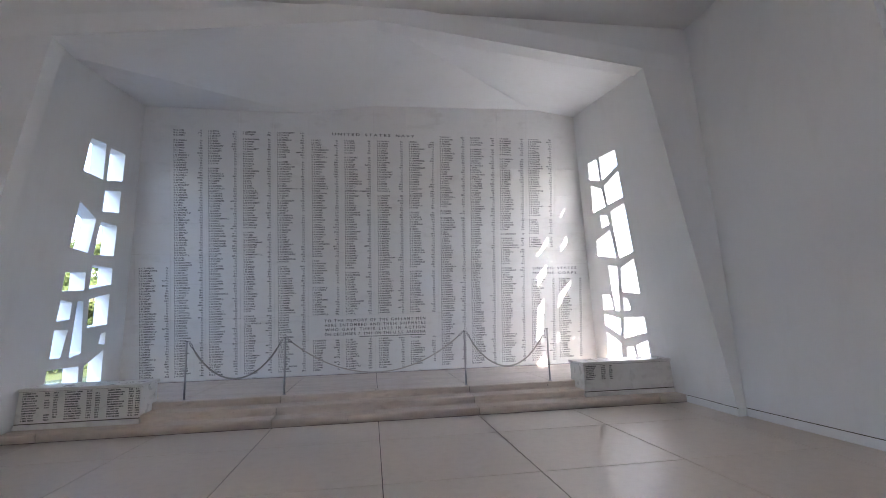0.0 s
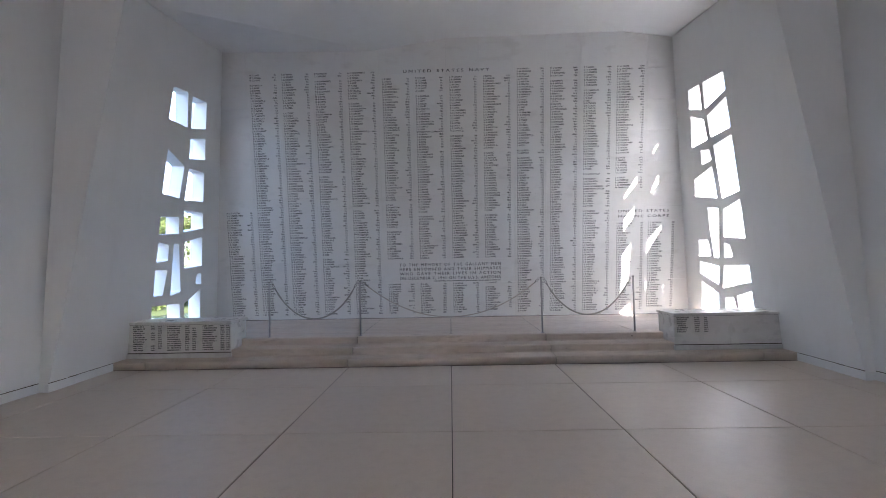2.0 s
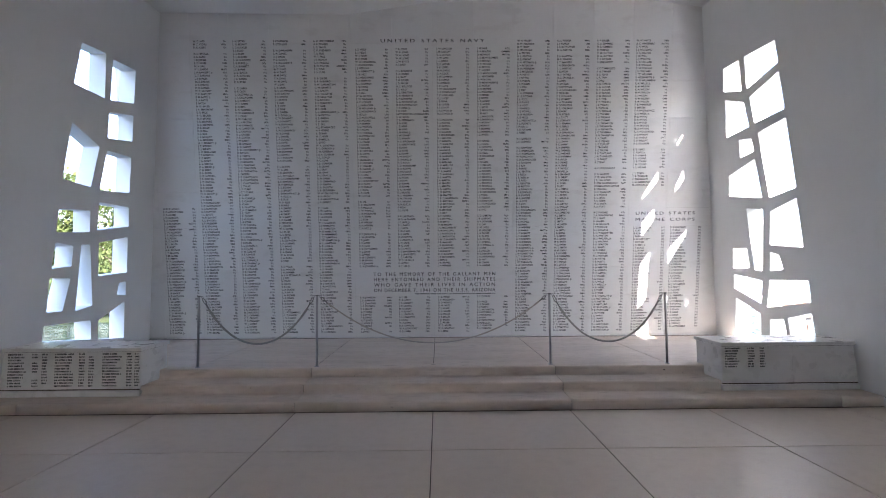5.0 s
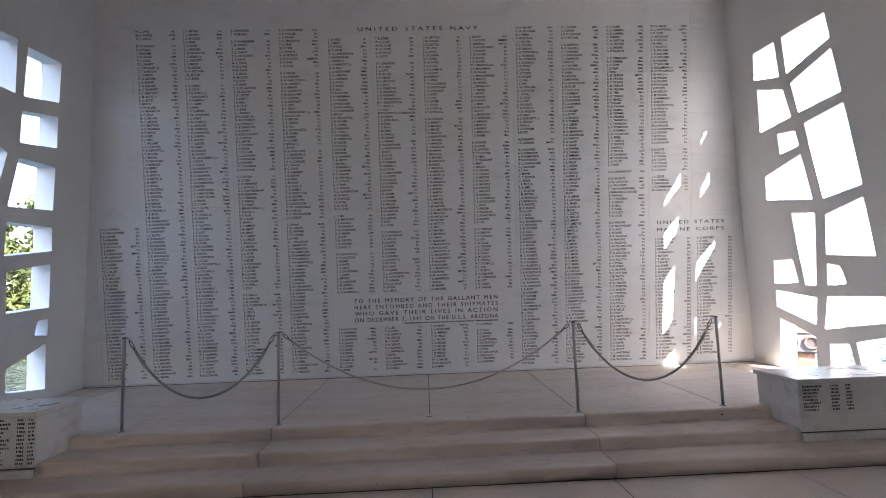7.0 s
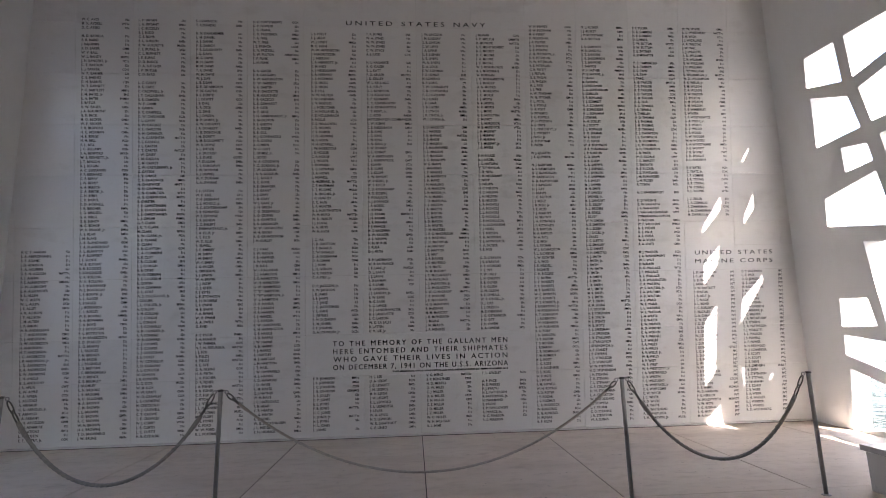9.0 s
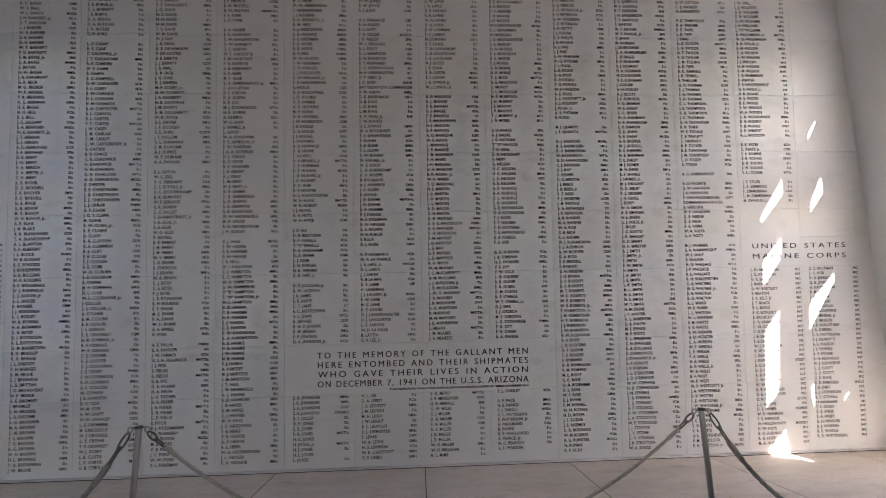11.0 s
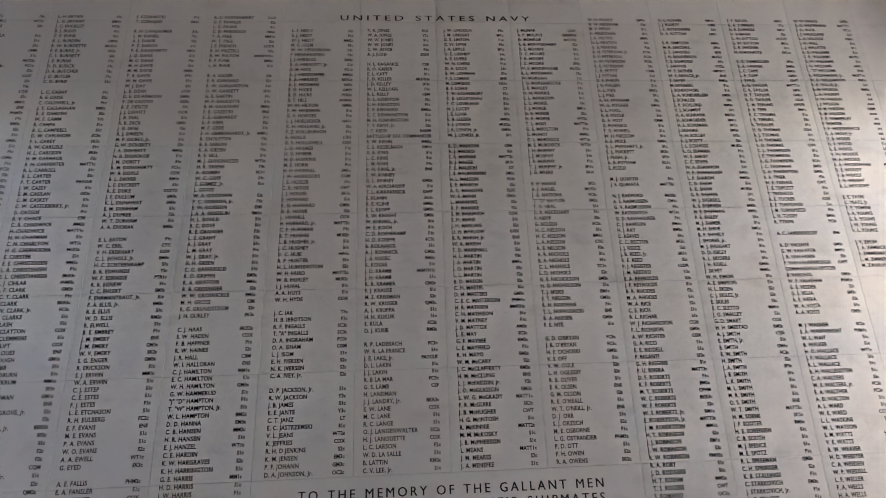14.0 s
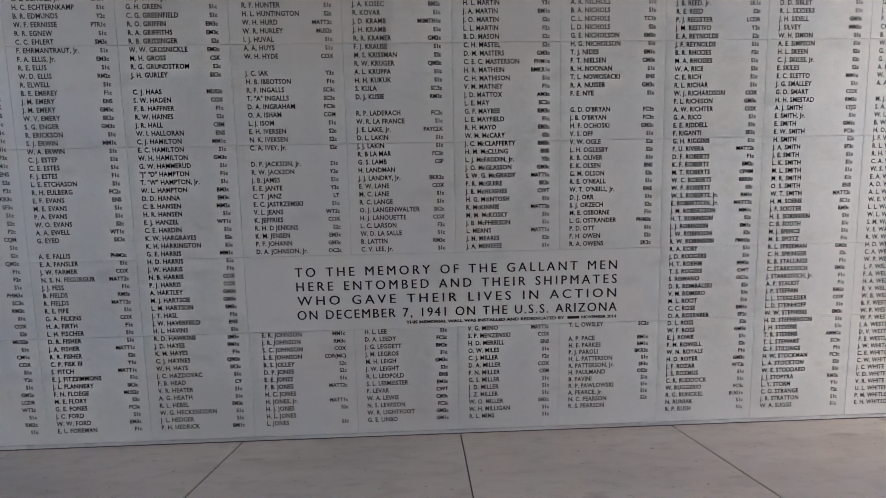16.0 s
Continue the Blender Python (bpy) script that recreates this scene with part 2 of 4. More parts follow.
opening(left_holes, (8.41, 1.59), (8.81, 1.59), (8.72, 1.11), (8.42, 1.11))
opening(left_holes, (9.96, 1.49), (10.15, 1.52), (10.18, 1.27), (9.93, 1.29))
opening(left_holes, (8.40, 0.93), (9.35, 0.92), (9.41, 0.61), (8.41, 0.71))
opening(left_holes, (9.53, 0.90), (10.17, 1.17), (10.27, 0.51), (9.57, 0.59))


def pierced_wall(name, side, holes, thick=0.26):
    """A leaning wall with openings cut right through it."""
    outline = [Vector(p) for p in ((front_y(0), -0.2), (front_y(7.2), 7.2), (11.6, 7.2), (11.6, -0.2))]
    bm = bmesh.new()
    faces = []
    for off in (0.0, thick):
        edges = []
        loops = []
        for loop in [outline] + holes:
            vs = [bm.verts.new((side * (side_x(p.x, p.y) + off), p.x, p.y)) for p in loop]
            loops.append(vs)
            edges += [bm.edges.new((vs[i], vs[(i + 1) % len(vs)])) for i in range(len(vs))]
        bmesh.ops.triangle_fill(bm, edges=edges, use_beauty=True)
        faces.append(loops)
    for la, lb in zip(*faces):
        for i in range(len(la)):
            j = (i + 1) % len(la)
            bm.faces.new((la[i], la[j], lb[j], lb[i]))
    bmesh.ops.recalc_face_normals(bm, faces=bm.faces[:])
    return tagged(part(name, bm, plaster), "white plastered concrete wall pierced by irregular angular openings", "wall", kind="structure")


wall_east = pierced_wall("wall_east", 1, right_holes)
wall_west = pierced_wall("wall_west", -1, left_holes)

# ---- the hall's walls, the slanting front frame, ceilings ----
def frame_outlines():
    inner = [(-side_x(front_y(0), 0), 0.0), (-side_x(front_y(6.01), 6.01), 6.01), (0.0, 6.69), (side_x(front_y(6.01), 6.01), 6.01), (side_x(front_y(0), 0), 0.0)]
    outer = [(-hall_x(0), 0.0), (-hall_x(HALL_TOP), HALL_TOP), (0.0, HALL_TOP - 0.02), (hall_x(HALL_TOP), HALL_TOP), (hall_x(0), 0.0)]
    return inner, outer


inner, outer = frame_outlines()
bm = bmesh.new()
rows = []
for depth in (0.0, 0.3):
    rows.append([[bm.verts.new((x, front_y(z) + depth, z)) for x, z in line] for line in (inner, outer)])
for (ia, oa), (ib, ob_) in [(rows[0], rows[1])]:
    for k in range(4):
        bm.faces.new((ia[k], ia[k + 1], oa[k + 1], oa[k]))
        bm.faces.new((ib[k], ib[k + 1], ob_[k + 1], ob_[k]))
        bm.faces.new((ia[k], ia[k + 1], ib[k + 1], ib[k]))
        bm.faces.new((oa[k], oa[k + 1], ob_[k + 1], ob_[k]))
bmesh.ops.recalc_face_normals(bm, faces=bm.faces[:])
tagged(part("trim_front", bm, plaster), "slanting white plaster front edge of the shrine", "wall trim", kind="structure")


def hall_wall(name, side, y0, y1, step_out=0.0, back_slant=True, front_slant=True):
    """A length of the hall's outward-leaning wall, its two ends slanted like the shrine's front."""
    quads = []
    def ring(off):
        return [(side * (hall_x(z) + step_out + off), y + 0.137 * z * slant, z) for y, z, slant in ((y0, -0.1, front_slant), (y1, -0.1, back_slant), (y1, HALL_TOP + 0.3, back_slant), (y0, HALL_TOP + 0.3, front_slant))]
    a, b = ring(0.0), ring(0.12)
    quads += [a, b]
    for k in range(4):
        quads.append((a[k], a[(k + 1) % 4], b[(k + 1) % 4], b[k]))
    return tagged(part(name, solid_bm(quads), plaster), "tall smooth white plaster wall leaning slightly outwards", "wall", kind="structure")


hall_wall("wall_hall_east", 1, 3.15, 6.19)
hall_wall("wall_hall_west", -1, 3.15, 6.19)
hall_wall("wall_hall_east", 1, -4.2, 3.15, 0.12, True, False)
hall_wall("wall_hall_west", -1, -4.2, 3.15, 0.12, True, False)
# unseen rear added to tune the light, open sideways and through a slot skyward
tagged(part("wall_south", box_bm(-7, 7, REAR - 0.3, REAR, -0.1, HALL_TOP + 0.3), plaster), "unseen plain white wall added to close the hall behind", "wall", kind="structure")
for s in (-1, 1):
    near, far = min(s * 5.6, s * 6.0), max(s * 5.6, s * 6.0)
    for y in (-6.0, -7.9):
        tagged(part("pillar", box_bm(near, far, y - 0.35, y + 0.35, 0.9, 2.2, 0.02), plaster), "unseen square white concrete pillar added between wide side openings", "pillar", kind="structure")
    tagged(part("parapet", box_bm(near, far, -9.7, -4.2, 0, 0.9, 0.02), plaster), "unseen low white concrete parapet added along the open side", "parapet", kind="structure")
    tagged(part("trim_lintel", box_bm(min(s * 5.6, s * 6.45), max(s * 5.6, s * 6.45), -9.7, -4.2, 2.2, HALL_TOP + 0.2), plaster), "unseen deep white concrete lintel added over the open side to limit light", "lintel", kind="structure")
    tagged(part("wall_rear", box_bm(near, far, REAR, -9.7, -0.1, HALL_TOP + 0.2), plaster), "unseen plain white concrete wall added at the rear of the hall", "wall", kind="structure")

# unseen roof slot, added for the light it lets in
SLOTS = [(-11.5, -10.35)]
bars = [REAR - 0.3] + [v for pair in SLOTS for v in pair] + [front_y(HALL_TOP) + 0.3]
quads_bm = bmesh.new()
def add_box(x0, x1, y0, y1, z0, z1):
    made = bmesh.ops.create_cube(quads_bm, size=1)["verts"]
    for v in made:
        v.co = Vector((x0 if v.co.x < 0 else x1, y0 if v.co.y < 0 else y1, z0 if v.co.z < 0 else z1))
for y0, y1 in zip(bars[::2], bars[1::2]):
    add_box(-6.35, 6.35, y0, y1, HALL_TOP, HALL_TOP + 0.35)
for y0, y1 in SLOTS:
    for s in (-1, 1):
        add_box(min(s * 4.2, s * 6.35), max(s * 4.2, s * 6.35), y0, y1, HALL_TOP, HALL_TOP + 0.35)
tagged(part("ceiling_hall", quads_bm, plaster), "white plaster ceiling of the hall with an unseen light slot added behind", "ceiling", kind="structure")

zf, zb = 6.01, 6.70
quads = []
for a, b in (((-5.6, zf - 0.09, zb - 0.07), (0.0, 6.69, 6.56)), ((0.0, 6.69, 6.56), (5.6, zf - 0.09, zb - 0.07))):
    low = [(a[0], front_y(a[1]) + 0.004, a[1]), (b[0], front_y(b[1]) + 0.004, b[1]), (b[0], 11.6, b[2] - 0.0), (a[0], 11.6, a[2])]
    top = [(x, y, z + 0.35) for x, y, z in low]
    quads += [low, top]
    for k in range(4):
        quads.append((low[k], low[(k + 1) % 4], top[(k + 1) % 4], top[k]))
tagged(part("ceiling_shrine", solid_bm(quads), plaster), "white plaster ceiling of the shrine, folded along its middle", "ceiling", kind="structure")

# ---- floor and steps: beds under the separate slabs ----
floor = tagged(part("floor", box_bm(-6.1, 6.1, REAR, TREAD_Y[0] + 0.2, -0.4, -0.006), joint), "large square tan stone floor tiles with dark joints", "floor", kind="structure")
steps = tagged(new("steps"), "three low broad tan stone steps across the shrine", "steps", kind="structure")
part("step_core", box_bm(-5.75, 5.75, TREAD_Y[0] + 0.02, 11.5, -0.3, RISE - 0.02), joint, steps)
part("step_core", box_bm(-5.75, 5.75, TREAD_Y[1] + 0.02, 11.5, 0.0, 2 * RISE - 0.02), joint, steps)
upper_floor = tagged(part("floor_upper", box_bm(-5.75, 5.75, TREAD_Y[2] + 0.02, 11.5, 0.0, UPPER - 0.006), joint), "pale stone floor slabs before the wall of names", "floor", kind="structure")

# baseboards along hall and shrine
for side in (-1, 1):
    lines = [[(side_x(7.46, 0), 7.46), (side_x(6.69, 0), 6.69)], [(side_x(6.69, 0) - 0.012, 6.69), (side_x(6.19, 0) - 0.012, 6.19)],
             [(side_x(6.19, 0) - 0.034, 6.188), (hall_x(0) + 0.03, 6.188)], [(hall_x(0), 6.18), (hall_x(0), 3.15)], [(hall_x(0) + 0.12, 3.15), (hall_x(0) + 0.12, -4.2)]]
    for line in lines:
        line = [(abs(x), y) for x, y in line]
        xs_ = [p[0] for p in line]
        ys_ = [p[1] for p in line]
        if abs(ys_[0] - ys_[1]) < 0.01:
            bm = box_bm(min(side * xs_[0], side * xs_[1]), max(side * xs_[0], side * xs_[1]), ys_[0] - 0.022, ys_[0], 0.0, 0.112, 0.002)
        else:
            a, b = ((xs_[0], ys_[0]), (xs_[1], ys_[1]))
            lo = [(side * a[0], a[1], 0.0), (side * b[0], b[1], 0.0), (side * (b[0] - 0.022), b[1], 0.0), (side * (a[0] - 0.022), a[1], 0.0)]
            hi = [(x, y, 0.112) for x, y, z in lo]
            bm = solid_bm([lo, hi] + [(lo[k], lo[(k + 1) % 4], hi[(k + 1) % 4], hi[k]) for k in range(4)])
        tagged(part("baseboard", bm, plaster), "low white skirting with a dark joint above", "baseboard", kind="structure")
        if abs(ys_[0] - ys_[1]) > 0.01:
            lo = [(side * (x + dx), y, 0.1121) for (x, y), dx in ((a, 0), (b, 0), (b, -0.012), (a, -0.012))]
            hi = [(x, y, 0.120) for x, y, z in lo]
            bm = solid_bm([lo, hi] + [(lo[k], lo[(k + 1) % 4], hi[(k + 1) % 4], hi[k]) for k in range(4)])
            tagged(part("trim_joint", bm, joint), "thin dark joint along the skirting", "joint", kind="structure")

# ---- the wall of names ----
WALL = pose(0, WALL_Y, UPPER, LEAN, 0, 0)
wall_north = tagged(new("wall_north"), "leaning white marble wall engraved with columns of small dark names", "memorial wall", kind="structure")
wall_north.matrix_basis = WALL
part("backing", box_bm(-5.9, 5.9, 0.03, 0.4, -0.5, 6.7), pale_joint, wall_north)

RANK = {"1": "S1c", "2": "S2c", "f": "F1c", "g": "F2c"}
COL = (-5.135, -4.415, -3.692, -2.950, -2.206, -1.438, -0.692, 0.068, 0.820, 1.568, 2.312, 3.058, 3.789)
TOP, FOOT = 5.605, 0.130
CAP = 0.047     # letter size
INK = -0.0015   # the paint lies just proud of the stone


def words(body, size, align="LEFT", line=1.0, letter=1.0, fine=2):
    """Lettering with the built-in face, as corner places and faces in its own plane."""
    cu = bpy.data.curves.new("lettering", "FONT")
    cu.body, cu.size, cu.align_x = body, size, align
    cu.space_line, cu.space_character, cu.space_word, cu.resolution_u = line, letter, 1.0 + 0.6 * (letter - 1.0), fine
    cu.offset = 0.0013 if size < 0.06 else 0.0
    ob = bpy.data.objects.new("lettering", cu)
    me = ob.to_mesh()
    co = np.empty(len(me.vertices) * 3)
    me.vertices.foreach_get("co", co)
    co = co.reshape(-1, 3)[:, :2].copy()
    faces = [tuple(p.vertices) for p in me.polygons]
    ob.to_mesh_clear()
    bpy.data.objects.remove(ob)
    bpy.data.curves.remove(cu)
    return co, faces


def ink_part(pieces, parent, depth=INK, name="inscription"):
    """Joins flat pieces of lettering, each a (places, faces), into one part."""
    verts, faces = [], []
    for co, fs in pieces:
        n = len(verts)
        verts += [(float(x), depth, float(v)) for x, v in co]
        faces += [tuple(i + n for i in f) for f in fs]
    me = bpy.data.meshes.new(name)
    me.from_pydata(verts, [], faces)
    me.materials.append(letter_dark)
    ob = new(name, me)
    ob.parent = parent
    return tagged(ob, kind="stuff")


def bar(x0, x1, v, h):
    return np.array([(x0, v), (x1, v), (x1, v + h), (x0, v + h)]), [(0, 1, 2, 3)]


def worn_row(x, v, rng, rank=True):
    """A row too small to read: bars for initials, name and rating."""
    out = []
    a = x
    letters = [1] * rng.choice((1, 2, 2)) + [rng.randint(4, 10)] + ([2] if rng.random() < 0.08 else [])
    for n in letters:
        for _ in range(n):
            w = rng.uniform(0.010, 0.016)
            out.append(bar(a, a + w, v, rng.choice((0.027, 0.030))))
            a += w + 0.0075
        a += 0.010
    if rank:
        b = x + 0.605
        for _ in range(rng.choice((3, 3, 3, 4, 5))):
            w = rng.uniform(0.008, 0.013)
            out.append(bar(b - w, b, v, 0.024))
            b -= w + 0.006
    return out


def column(x, top, foot, text):
    lines = text.split("\n")
    pitch = (top - foot) / (len(lines) - 1)
    names, ranks, pieces = [], [], []
    rng = random.Random(len(text))
    for i, l in enumerate(lines):
        name, _, rank = l.partition(";")
        if name == "*" or rank == "~":   # worn beyond reading: bars
            row = worn_row(x, top - i * pitch - 0.016, rng)
            pieces += [b for b in row if (name == "*" and not (rank and b[0][0, 0] > x + 0.45)) or (rank == "~" and b[0][0, 0] > x + 0.45)]
            name, rank = name.replace("*", ""), rank.replace("~", "")
        names.append(name)
        ranks.append(RANK.get(rank, rank))
    co, faces = words("\n".join(names), CAP, line=pitch / CAP, letter=1.07)
    pieces.append((co * (0.86, 1) + (x, top - 0.016), faces))
    co, faces = words("\n".join(ranks), CAP * 0.86, "RIGHT", line=pitch / CAP / 0.86)
    pieces.append((co * (0.93, 1) + (x + 0.605, top - 0.015), faces))
    ink_part(pieces, wall_north)


def heading(body, x0, x1, v, size, letter=1.0):
    """One line of larger letters, set to run from x0 to x1."""
    co, faces = words(body, size, letter=letter, fine=3)
    lo, hi = co[:, 0].min(), co[:, 0].max()
    co[:, 0] = (co[:, 0] - lo) / (hi - lo) * (x1 - x0) + x0
    co[:, 1] += v
    ink_part([(co, faces)], wall_north)
    if size > 0.05:   # a second stroke thickens the letters
        ink_part([(co + (size * 0.028, 0), faces)], wall_north, INK - 0.0004)


column(COL[2], TOP, FOOT, """L. H. BRYAN;1
L. G. BRYANT;BM1c
J. C. BUCKLEY;FC3c
B. J. BUDD;f
C. E. BUHR;1
R. L. BURDEN;RM3c
R. W. BURDETTE;MUS1c
F. E. BURKE, Jr.;SK2c
C. L. BURNETT;2
J. E. BURNS;f
D. D. BUSICK;f
D. A. BUTCHER;g
J. D. BUTLER;f
C. D. BYRD;1

L. C. CABAY;1
R. E. CADE;2
C. CALDWELL, Jr.;f
J. T. CALLAGHAN;BM2c
R. E. CAMDEN;2
W. F. CAMM;Y2c
R. CAMPA;1
B. C. CAMPBELL;2
D. W. CAPLINGER;SC3c
F. L. CAREY;SK3c
R. W. CARLISLE;1
H. L. CARLSON;SK3c
H. M. CARMACK;g
R. N. CARPENTER;MATT1c
R. L. CARROLL;1
B. L. CARTER;2
P. T. CARTER;PAYCLK
J. W. CASEY;1
E. M. CASILAN;OS2c
C. M. CASKEY;1
C. W. CASTLEBERRY, Jr.;1
G. CATSOS;f
R. V. CHACE;CSK
C. R. CHADWICK;MM2c
H. CHADWICK;MATT1c
N. N. CHAPMAN;1
C. N. CHARLTON;WT1c
H. G. CHERNUCHA;MUS2c
E. CHESTER;1
E. E. CHRISTENSEN;MM2c
L. R. CHRISTENSEN;f
E. L. CHRISTIANSEN;BKR3c
L. J. CIHLAR;PHM3c
G. F. CLARK;GM3c
J. C. T. CLARK;f
M. CLARK;BKR3c
R. W. CLARK, Jr.;FC3c
R. E. CLARKE;1
D. CLASH;g
R. R. CLAYTON;COX
C. A. CLEMMENS;1
R. E. CLIFT;COX
E. B. CLOUES;ENS
E. J. CLOUGH;GM1c
B. B. COBB;1
W. O. COBURN;1
R. E. COCKRUM;MM1c
R. COFFIN;SF3c
M. H. COFFMAN;GM1c
D. L. COLE;ENS
W. S. COLEGROVE, Jr.;2
J. COLLIER;g
L. L. COLLIER, Jr.;BKR3c
A. COLLINS;SF3c
B. M. COLLINS;1
B. E. CONLIN;2
J. L. CONLIN;g
R. E. CONNELLY;CQM
H. M. CONRAD, Jr.;1
R. F. CONRAD;2
W. R. CONRAD;QM2c
C. E. COOPER;f
K. E. COOPER;g
G. J. CORCORAN;1
E. E. COREY;PHM3c
P. W. CORNELIUS;SC3c
R. D. CORNING;RM3c
A. L. COULTER;1
W. COWAN;COX
J. B. COWDEN;2
G. C. COX;MUS2c
W. M. COX;1
H. W. CRAFT;CM1c
W. D. CRAWLEY;COX
L. E. CREMEENS;1
M. CRISCUOLO;Y2c
W. J. CRISWELL;1
C. T. CROWE;GM2c
T. E. CROWLEY;LCDR
W. J. CURRY;WT2c
L. B. CURTIS;1
L. C. CURTIS;RM2c
H. B. CYBULSKI;1""")
column(COL[3], TOP, FOOT, """S. CZARNECKI;f
T. CZEKAJSKI;SM3c

R. N. DAHLHEIMER;1
L. M. DANIEL;f
A. J. DANIK;2
P. Z. DARCH;1
P. E. DAUGHERTY;EM3c
J. Q. DAVIS;1
M. C. DAVIS;f
M. H. DAVIS;1
M. M. DAVIS;RM2c
T. R. DAVIS;SF1c
W. M. DAVIS;f
W. J. DAY;2
L. B. DEAN;COX
D. E. DE ARMOUN;GM3c
V. DE CASTRO;OS3c
B. E. DERITIS;1
J. J. DEWITT;COX
J. B. DIAL;1
R. R. DICK;GM3c
J. G. DINE;g
R. J. DINEEN;1
M. P. DOBEY, Jr.;1
G. W. DOHERTY;2
J. A. DOHERTY;MM2c
N. B. DONOHUE;f
J. M. DORITY;1
R. M. DOUGHERTY;FC1c
W. B. DOYLE;COX
B. L. DRIVER;RM1c
L. F. DUCREST;1
R. E. DUKE;CCSTD
J. F. DULLUM;EM3c
K. L. DUNAWAY;EM3c
E. M. DUNHAM;1
A. J. DUPREE;g
W. T. DURHAM;1
A. A. DVORAK;BM2c

E. L. EATON;f
W. C. EBEL;CTC
V. H. EBERHART;COX
C. L. ECHOLS, Jr.;EM3c
H. C. ECHTERNKAMP;1
B. R. EDMUNDS;Y2c
W. F. EERNISSE;PTR1c
R. R. EGNEW;1
C. C. EHLERT;SM3c
F. EHRMANTRAUT, Jr.;1
F. A. ELLIS, Jr.;EM3c
R. E. ELLIS;1
W. D. ELLIS;RM2c
R. ELWELL;1
B. E. EMBREY;f
J. M. EMERY;ENS
J. M. EMERY;GM3c
W. V. EMERY;SK2c
S. G. ENGER;GM3c
R. ERICKSON;1
S. J. ERWIN;MM1c
W. A. ERWIN;1
C. J. ESTEP;1
C. E. ESTES;1
F. J. ESTES;f
L. E. ETCHASON;1
R. H. EULBERG;FC2c
E. F. EVANS;ENS
M. E. EVANS;1
P. A. EVANS;1
W. O. EVANS;2
A. A. EWELL;WT1c
G. EYED;SK3c

A. E. FALLIS;PHM2c
E. A. FANSLER;1
J. W. FARMER;COX
N. S. N. FEGURGUR;MATT2c
J. J. FESS;f
B. FIELDS;RM3c
R. FIELDS;MATT2c
R. E. FIFE;1
G. A. FILKINS;COX
H. A. FIRTH;f
L. H. FISCHER;1
D. R. FISHER;1
J. A. FISHER;MATT1c
R. R. FISHER;2
C. P. FISK III;Y1c
S. FITCH;MATT1c
E. J. FITZSIMMONS;f
J. L. FLANNERY;SK3c
F. N. FLOEGE;MUS2c
M. E. FLORY;2
G. E. FONES;FC3c
J. C. FORD;1
W. W. FORD;EM3c
E. L. FOREMAN;f""")
column(COL[4], TOP, FOOT, """A. C. FORTENBERRY;COX
G. P. FOWLER;2
L. G. FRANK;1
C. D. FREDERICK;EM2c
T. A. FREE;MM1c
W. T. FREE;2
J. E. FRENCH;LCDR
R. N. FRIZZELL;2
R. W. FULTON;AMSMTH1c
F. F. FUNK;BM2c
L. H. FUNK;1

R. A. GAGER;2
E. R. GARGARO;2
R. W. GARLINGTON;1
O. W. GARRETT;SF2c
G. E. GARTIN;1
W. F. GAUDETTE;1
R. M. GAULTNEY;EM3c
P. R. GAZECKI;ENS
K. E. GEBHARDT;1
K. F. GEER;2
M. F. GEISE;1
S. H. GEMIENHARDT, Jr.;MM1c
R. GHOLSTON;Y2c
B. E. GIBSON;1
K. A. GIESEN;Y2c
R. E. GILL;1
M. J. GIOVENAZZO;WT2c
H. R. GIVENS;Y3c
A. GOBBIN;SC1c
W. C. GOFF;1
E. GOMEZ, Jr.;1
L. GOOD
W. A. GOODWIN;2
P. C. GORDON, Jr.;f
E. W. GOSSELIN;ENS
J. A. A. GOSSELIN;RM1c
H. L. GOULD;1
R. C. GOVE;1
R. E. GRANGER;g
L. E. GRANT;Y3c
A. J. GRAY;1
L. M. GRAY;f
W. J. GRAY, Jr.;1
G. H. GREEN;1
C. G. GREENFIELD;1
R. O. GRIFFIN;EM3c
R. A. GRIFFITHS;EM3c
R. B. GRISSINGER;2
W. W. GROSNICKLE;EM2c
M. H. GROSS;CSK
R. G. GRUNDSTROM;2
J. H. GURLEY;SK3c

C. J. HAAS;MUS2c
S. W. HADEN;COX
F. B. HAFFNER;f
R. W. HAINES;2
J. R. HALL;CBM
W. I. HALLORAN;ENS
C. J. HAMILTON;MM1c
E. C. HAMILTON;1
W. H. HAMILTON;GM3c
G. W. HAMMERUD;1
"J" "D" HAMPTON;f
T. "W" HAMPTON, Jr.;1
W. L. HAMPTON;BM2c
D. D. HANNA;EM3c
C. B. HANSEN;MM2c
H. R. HANSEN;1
E. J. HANZEL;WT1c
C. E. HARDIN;1
K. W. HARGRAVES;2
K. H. HARRINGTON;1
G. E. HARRIS;MM1c
H. D. HARRIS;1
J. W. HARRIS;f
N. B. HARRIS;COX
P. J. HARRIS;COX
A. HARTLEY;GM3c
M. J. HARTSOE;GM3c
L. M. HARTSON;SM3c
J. T. HASL;f
J. W. HAVERFIELD;ENS
H. L. HAVINS;1
R. D. HAWKINS;SM3c
J. D. HAYES;BM1c
K. M. HAYES;f
C. J. HAYNES;QM2c
W. H. HAYS;SK3c
J. C. HAZDOVAC;1
F. B. HEAD;CY
V. R. HEATER;1
A. G. HEATH;1
R. L. HEBEL;SM3c
W. G. HECKENDORN;1
J. L. HEDGER;1
P. H. HEDRICK;BM1c""")
